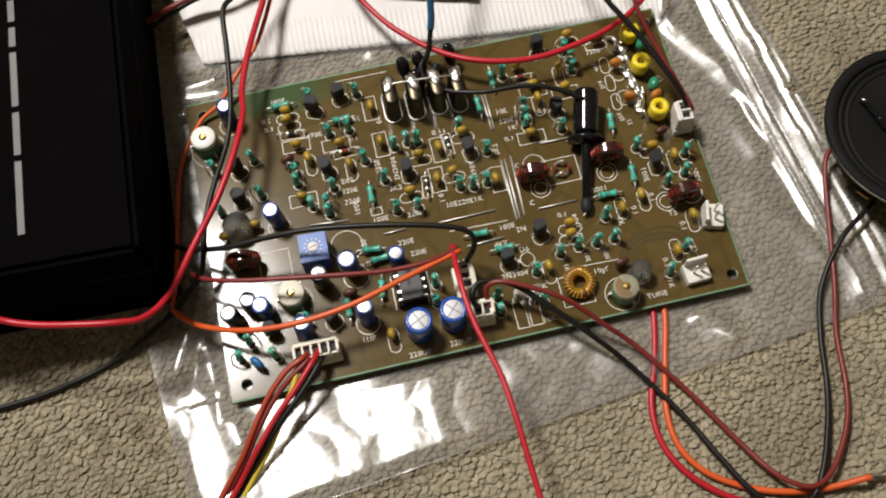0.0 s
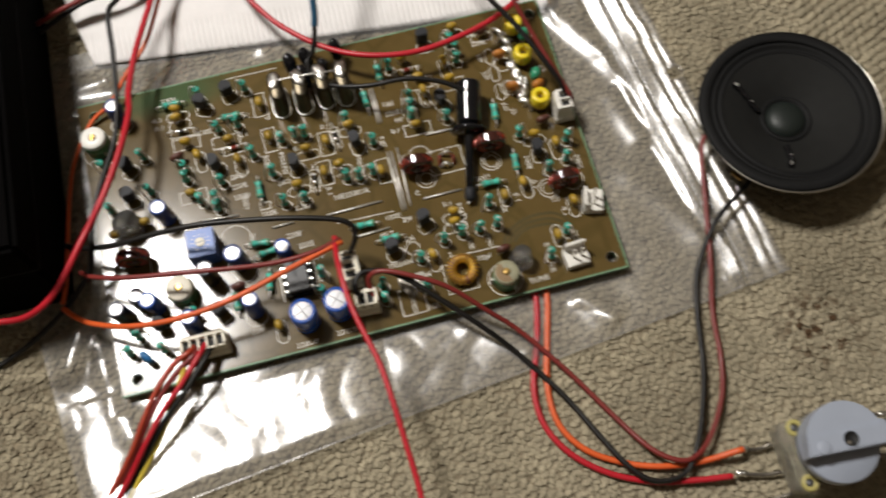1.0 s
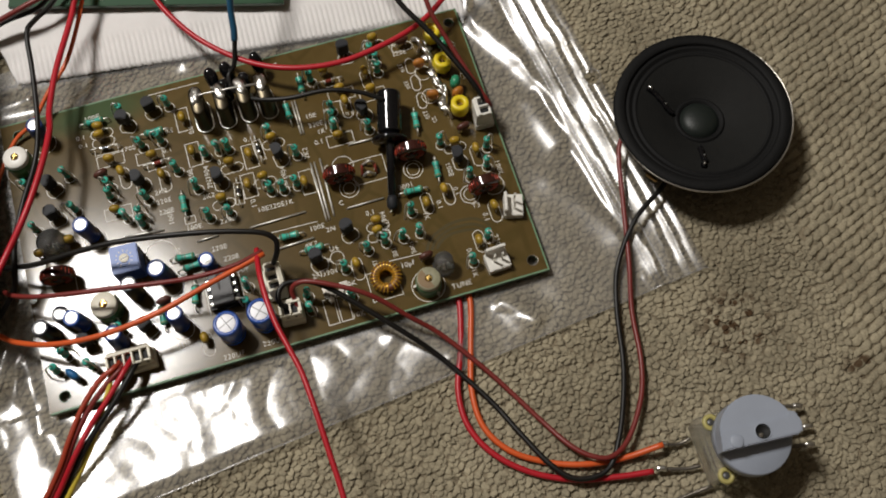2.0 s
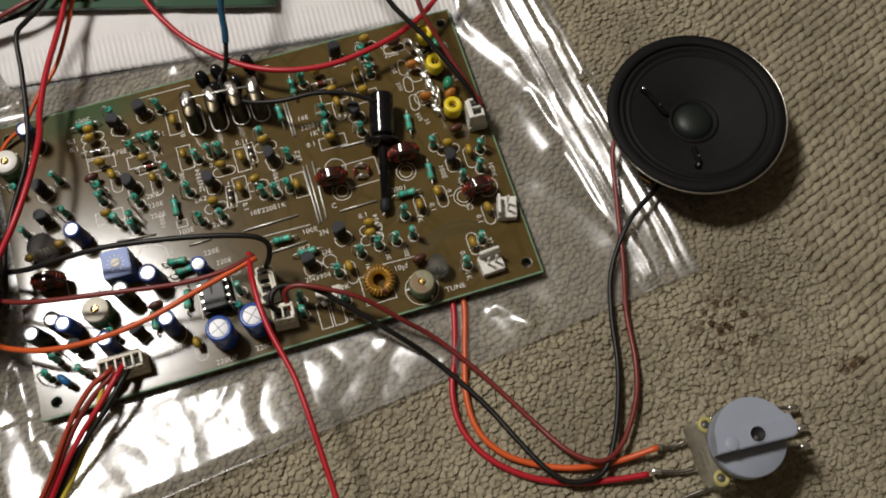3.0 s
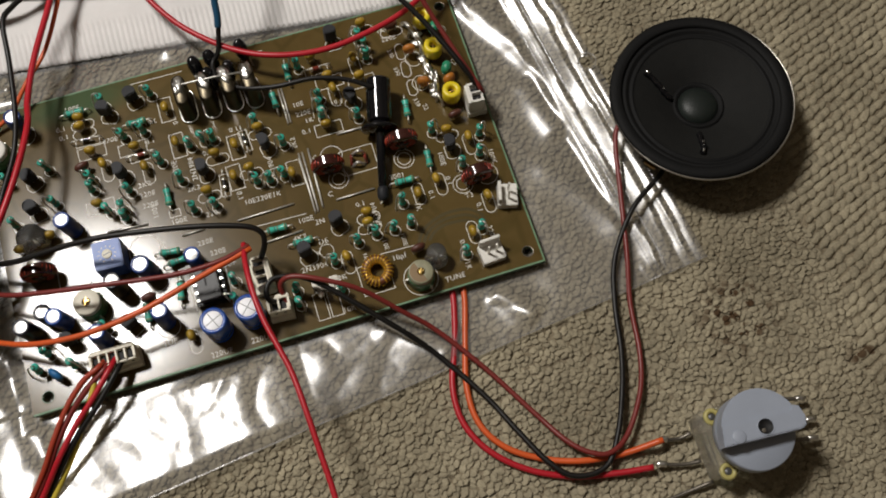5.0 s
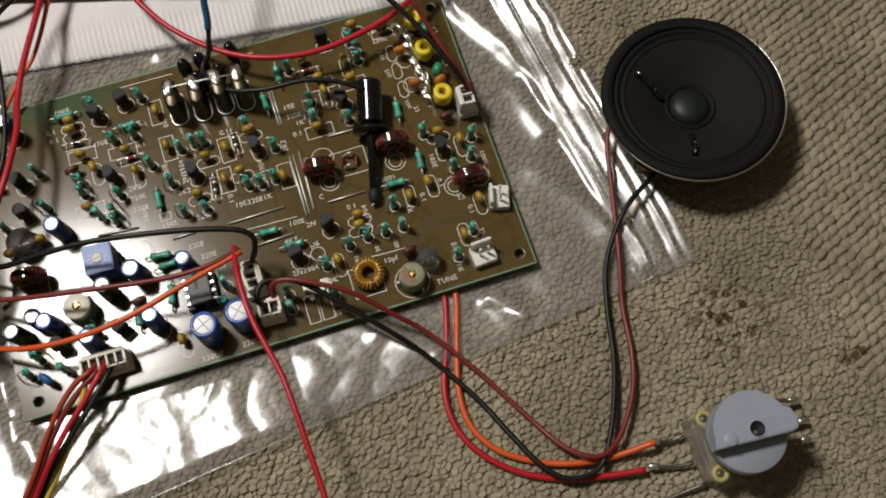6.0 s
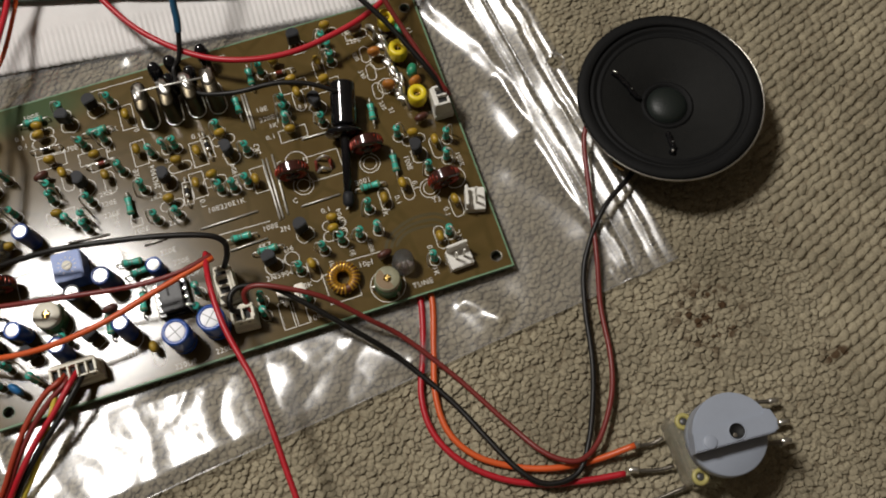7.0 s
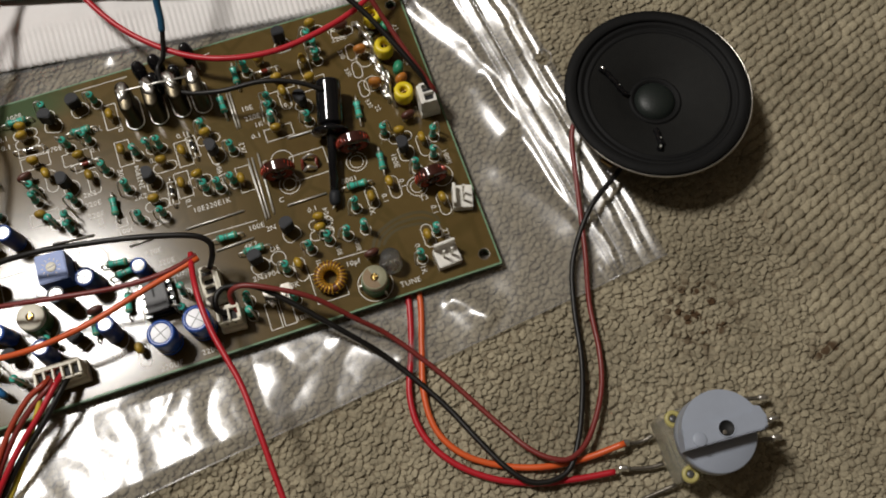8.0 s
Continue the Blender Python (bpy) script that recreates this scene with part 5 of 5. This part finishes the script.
# ---- test hook clipped to the board ----
def along(a, b):
    d = Vector(b) - Vector(a)
    return Matrix.Translation(Vector(a) * UNIT) @ d.to_track_quat("Z", "Y").to_matrix().to_4x4()


def test_hook():
    ob = new("test_hook")
    ob.matrix_basis = along((112.4, 30.6, TOP + 2.6), (121.9, 67.6, TOP + 8.2))
    tagged(ob, "glossy black plastic test hook clipped onto a component lead", "test clip")
    part("barrel", lathe([(0, 23.8), (3.5, 23.8), (4.0, 24.4), (4.0, 24.7), (4.0, 37.3), (4.0, 37.6), (3.6, 38.2), (1.6, 38.3), (1.4, 37.7), (0, 37.7)], 28), GLOSS_BLACK, ob)
    part("finger_flange", lathe([(0, 20.4), (2.2, 20.4), (5.8, 21.0), (6.2, 21.6), (5.8, 22.2), (3.0, 23.2), (3.0, 24.2)], 30), GLOSS_BLACK, ob)
    part("stem", lathe([(0, 1.5), (1.3, 1.5), (1.5, 21)], 16), GLOSS_BLACK, ob)
    part("tip", lathe([(0, -1.9), (1.1, -1.7), (1.75, -0.7), (1.75, 1.7), (1.4, 2.7), (0, 2.9)], 18), EPOXY, ob, "dull grey tip")
    part("hook", tube(glide([(0, 0, -1), (0.4, -0.2, -2.2), (0.9, -0.4, -2.6)], 3), 0.3, 6), LEAD, ob)


test_hook()


# ---- loose wires ----
def wire(name, mat, r, points, label):
    ob = new(name, shaped(name, tube(glide(points, 7), r, 10), mat))
    return tagged(ob, label, "wire", "hook-up wires")


wire("black_wire", BLACK, 0.85, [(46.0, 152.0, 9.6), (36.0, 146.0, 17.0), (30.0, 133.0, 23.0), (23.2, 124.2, 24.0), (18.4, 119.9, 25.0), (14.9, 114.5, 26.0), (13.8, 101.6, 24.0), (11.9, 84.7, 22.0), (8.5, 72.5, 20.0), (2.2, 58.5, 20.0), (-2.5, 46.8, 19.0), (-4.5, 38.8, 17.0), (-7.6, 33.6, 13.0), (-19.0, 25.2, 8.0), (-37.1, 17.6, 2.0), (-56.4, 12.4, 2.0), (-73.4, 10.8, 2.0), (-86.8, 10.8, 2.0)], "black insulated wire drooping across the board edge")
wire("red_wire", RED, 1.0, [(54.0, 152.0, 9.8), (43.0, 145.0, 16.0), (34.0, 136.0, 18.5), (29.8, 127.9, 18.0), (27.6, 121.7, 18.0), (19.9, 103.3, 19.0), (15.7, 89.0, 20.0), (15.1, 79.3, 23.0), (10.6, 65.6, 25.0), (3.6, 52.1, 25.0), (-5.3, 40.4, 23.0), (-14.0, 25.5, 26.0), (-20.9, 18.7, 30.0), (-28.7, 18.0, 33.0), (-39.1, 19.6, 34.0), (-49.6, 22.1, 34.0), (-58.6, 25.4, 35.0), (-72.0, 31.0, 43.0), (-79.0, 40.0, 49.2), (-81.0, 56.0, 49.2)], "thick red insulated wire looping past the board corner")
wire("orange_wire", ORANGE, 0.7, [(60.0, 150.0, 9.6), (46.0, 144.0, 14.0), (36.0, 137.0, 15.5), (31.8, 129.6, 15.0), (29.6, 123.3, 15.0), (22.7, 109.0, 14.0), (14.3, 100.3, 12.0), (7.0, 92.8, 9.0), (0.0, 89.2, 7.0), (-5.7, 82.6, 5.0), (-9.8, 74.7, 4.0), (-12.0, 62.3, 6.0), (-13.6, 48.2, 8.0), (-15.5, 35.0, 9.0), (-17.5, 27.8, 9.0)], "thin orange wire running down to the board")
wire("black_wire", BLACK, 0.85, [(-13.7, 46.6, 9.0), (-9.2, 42.9, 13.0), (2.7, 38.5, 19.0), (15.1, 37.1, 23.0), (30.3, 35.2, 26.0), (52.9, 30.7, 27.0), (68.7, 26.6, 26.0), (73.9, 23.8, 24.0), (73.8, 20.9, 21.0), (71.4, 19.3, 15.0)], "black insulated wire arching over the board to a connector")
wire("brown_wire", DARK_RED, 0.75, [(-9.1, 34.2, 15.0), (-5.6, 31.2, 17.0), (4.5, 27.1, 20.0), (27.4, 22.0, 23.0), (46.8, 19.0, 23.0), (60.2, 19.0, 23.0), (69.5, 21.5, 22.0)], "brown-red wire lying over the components")
wire("orange_wire", ORANGE, 0.85, [(-17.5, 26.7, 9.0), (-14.5, 23.0, 10.0), (-8.5, 18.0, 13.0), (3.4, 12.5, 18.0), (18.4, 10.1, 21.0), (35.3, 11.2, 23.0), (52.8, 15.8, 23.0), (69.8, 20.5, 22.0)], "orange wire sweeping over the capacitors to a connector")
wire("red_wire", RED, 0.85, [(67.9, 22.9, 21.0), (67.4, 18.2, 23.0), (67.2, 12.5, 25.0), (67.4, 4.5, 26.0), (68.3, -3.3, 26.0), (70.2, -11.8, 26.0), (71.9, -19.8, 26.0), (72.9, -31.5, 26.0), (73.5, -43.7, 25.0), (74.0, -54.5, 24.0), (73.7, -66.5, 23.0)], "red wire leaving a connector over the board edge")
wire("black_wire", BLACK, 0.85, [(73.8, 4.9, 11.0), (70.3, 5.7, 16.0), (71.2, 9.8, 17.0), (75.4, 11.1, 17.0), (84.7, 7.1, 16.0), (102.9, -11.0, 10.0), (113.0, -21.9, 4.0), (123.2, -38.5, 3.0), (129.0, -51.5, 4.0), (134.4, -62.6, 5.0), (140.6, -68.9, 5.0), (150.0, -69.0, 5.0), (156.5, -61.4, 5.0), (162.6, -49.5, 4.0), (166.8, -38.3, 3.0), (170.5, -23.0, 3.0), (175.5, -9.8, 4.0), (185.6, 2.7, 7.0), (197.9, 10.8, 7.0), (205.4, 16.9, 6.0)], "black wire from a connector to the loudspeaker")
wire("brown_wire", DARK_RED, 0.8, [(75.2, 3.7, 11.0), (74.7, 9.0, 16.0), (78.7, 9.9, 18.0), (86.5, 6.5, 18.0), (96.9, 0.5, 16.0), (107.2, -8.3, 10.0), (115.2, -15.3, 5.0), (125.9, -30.6, 3.0), (135.6, -47.9, 3.0), (141.8, -58.9, 5.0), (147.4, -64.3, 6.0), (152.9, -65.7, 6.0), (159.8, -61.7, 5.0), (167.7, -51.3, 4.0), (172.1, -40.1, 3.0), (175.0, -24.5, 3.0), (179.3, -9.6, 5.0), (184.4, 9.8, 6.0), (189.2, 27.6, 8.0), (195.2, 33.3, 9.0)], "brown-red wire from a connector to the loudspeaker")
wire("red_wire", RED, 0.95, [(124.3, 0.6, 2.0), (123.4, -7.5, 2.0), (119.7, -20.1, 2.0), (114.9, -32.8, 2.0), (114.6, -44.1, 2.0), (119.4, -54.3, 2.0), (128.5, -62.8, 2.0), (140.2, -68.6, 2.0), (152.7, -71.7, 3.0), (163.2, -73.4, 4.0)], "red wire from under the board to the tuning capacitor")
wire("orange_wire", ORANGE, 0.95, [(127.6, -0.5, 2.0), (126.9, -7.8, 2.0), (122.7, -21.1, 2.0), (118.9, -34.2, 2.0), (119.0, -45.6, 2.0), (124.4, -54.8, 2.0), (134.2, -61.4, 2.0), (144.7, -65.4, 3.0), (156.3, -67.0, 3.0), (168.4, -67.0, 6.0)], "orange wire from under the board to the tuning capacitor")
wire("brown_wire", DARK_RED, 0.85, [(20.9, 4.2, 10.1), (19.3, 0.9, 12.6), (14.0, -2.6, 12.1), (7.5, -7.9, 10.6), (1.3, -15.3, 9.1), (-2.9, -21.0, 7.1), (-6.9, -25.7, 5.1), (-13.6, -33.5, 3.1), (-19.6, -43.3, 2.0), (-26.4, -57.3, 2.0)], "brown-red wire from the five-way connector")
wire("red_wire", RUST, 0.85, [(19.4, 3.9, 11.1), (18.0, 1.6, 13.6), (12.8, -0.9, 13.1), (6.1, -7.1, 11.6), (0.4, -14.9, 10.1), (-3.6, -20.6, 8.1), (-7.4, -24.9, 6.1), (-14.1, -32.8, 4.1), (-20.2, -42.4, 2.6), (-27.0, -56.5, 2.6)], "rust-red wire from the five-way connector")
wire("red_wire", RED, 0.85, [(23.3, 3.7, 11.5), (20.9, -0.1, 14.0), (15.0, -6.4, 13.5), (7.7, -13.0, 12.0), (1.5, -19.8, 10.5), (-2.2, -23.8, 8.5), (-5.5, -27.3, 6.5), (-12.2, -35.1, 4.5), (-18.3, -44.7, 3.0), (-25.1, -58.7, 3.0)], "red wire from the five-way connector")
wire("black_wire", BLACK, 0.85, [(25.4, 4.2, 9.9), (22.3, -0.9, 12.4), (15.7, -8.0, 11.9), (8.7, -14.0, 10.4), (2.5, -20.2, 8.9), (-1.4, -24.2, 6.9), (-4.7, -27.7, 4.9), (-11.4, -35.6, 2.9), (-17.3, -45.3, 2.0), (-24.1, -59.3, 2.0)], "black wire from the five-way connector")
wire("yellow_wire", YELLOW, 0.85, [(16.6, 4.1, 9.5), (16.6, 0.9, 12.0), (14.0, -5.3, 11.5), (10.5, -10.1, 10.0), (6.5, -16.8, 8.5), (2.2, -22.1, 6.5), (-3.2, -28.1, 4.5), (-9.9, -36.0, 2.5), (-15.7, -45.8, 2.0), (-22.6, -59.7, 2.0)], "yellow wire from the five-way connector")
wire("red_wire", RED, 0.95, [(66.0, 158.0, 9.8), (57.0, 148.0, 14.0), (53.5, 136.0, 17.0), (55.2, 124.7, 17.0), (59.6, 114.2, 16.0), (67.5, 102.5, 15.0), (79.9, 90.8, 15.0), (93.1, 83.6, 16.0), (109.2, 81.0, 16.0), (126.8, 83.6, 16.0), (139.5, 88.1, 16.0), (149.1, 94.7, 16.0), (157.4, 102.8, 16.0), (166.0, 113.0, 14.0), (172.0, 128.0, 8.0), (175.0, 146.0, 2.4), (176.0, 164.0, 1.8)], "red wire hanging in an arc over the board edge")
wire("blue_wire", BLUE, 1.15, [(104.0, 178.0, 8.0), (100.0, 164.0, 14.0), (94.0, 144.0, 34.0), (86.0, 122.0, 41.0), (82.0, 109.3, 35.0), (79.6, 102.8, 27.0), (78.9, 99.2, 23.0), (78.0, 96.7, 20.0)], "blue sleeve on a test lead")
wire("black_wire", BLACK, 0.8, [(78.4, 97.6, 20.5), (75.7, 91.2, 15.0), (72.8, 88.6, 13.0), (73.1, 82.5, 14.0), (79.0, 75.9, 16.0), (89.5, 71.8, 18.0), (102.3, 70.4, 19.0), (112.5, 67.1, 18.0), (119.5, 63.0, 16.0)], "black test lead running to the hook")
wire("black_wire", BLACK, 0.9, [(112.0, 176.0, 8.0), (114.0, 160.0, 10.0), (118.0, 136.0, 24.0), (125.0, 110.0, 32.0), (130.7, 93.9, 31.0), (133.2, 87.3, 29.0), (140.1, 76.3, 25.0), (147.4, 61.4, 20.0), (150.7, 54.6, 16.0), (152.3, 53.4, 13.0)], "black wire plugged into the white connector")
wire("brown_wire", DARK_RED, 0.8, [(120.0, 178.0, 8.0), (124.0, 160.0, 10.0), (132.0, 134.0, 24.0), (138.0, 108.0, 32.0), (140.4, 91.6, 31.0), (141.5, 82.7, 28.0), (144.2, 74.2, 24.0), (147.9, 62.9, 20.0), (151.4, 54.0, 16.0), (152.6, 52.7, 13.0)], "brown-red wire plugged into the white connector")
wire("brown_wire", DARK_RED, 0.9, [(-16.5, 127.3, 9.0), (-5.7, 128.8, 13.0), (4.6, 130.5, 15.0), (14.8, 132.3, 17.0), (26.0, 136.0, 17.0), (38.0, 146.0, 13.0), (48.0, 158.0, 9.7)], "dark red wire above the napkin corner")
wire("black_wire", BLACK, 0.85, [(-14.6, 125.2, 8), (-5.6, 128.4, 10), (4.4, 131.4, 12), (16.8, 132.2, 14), (26.0, 139.0, 15.0), (36.0, 150.0, 12.0), (44.0, 162.0, 9.7)], "black wire running beside the dark red one to the green board")
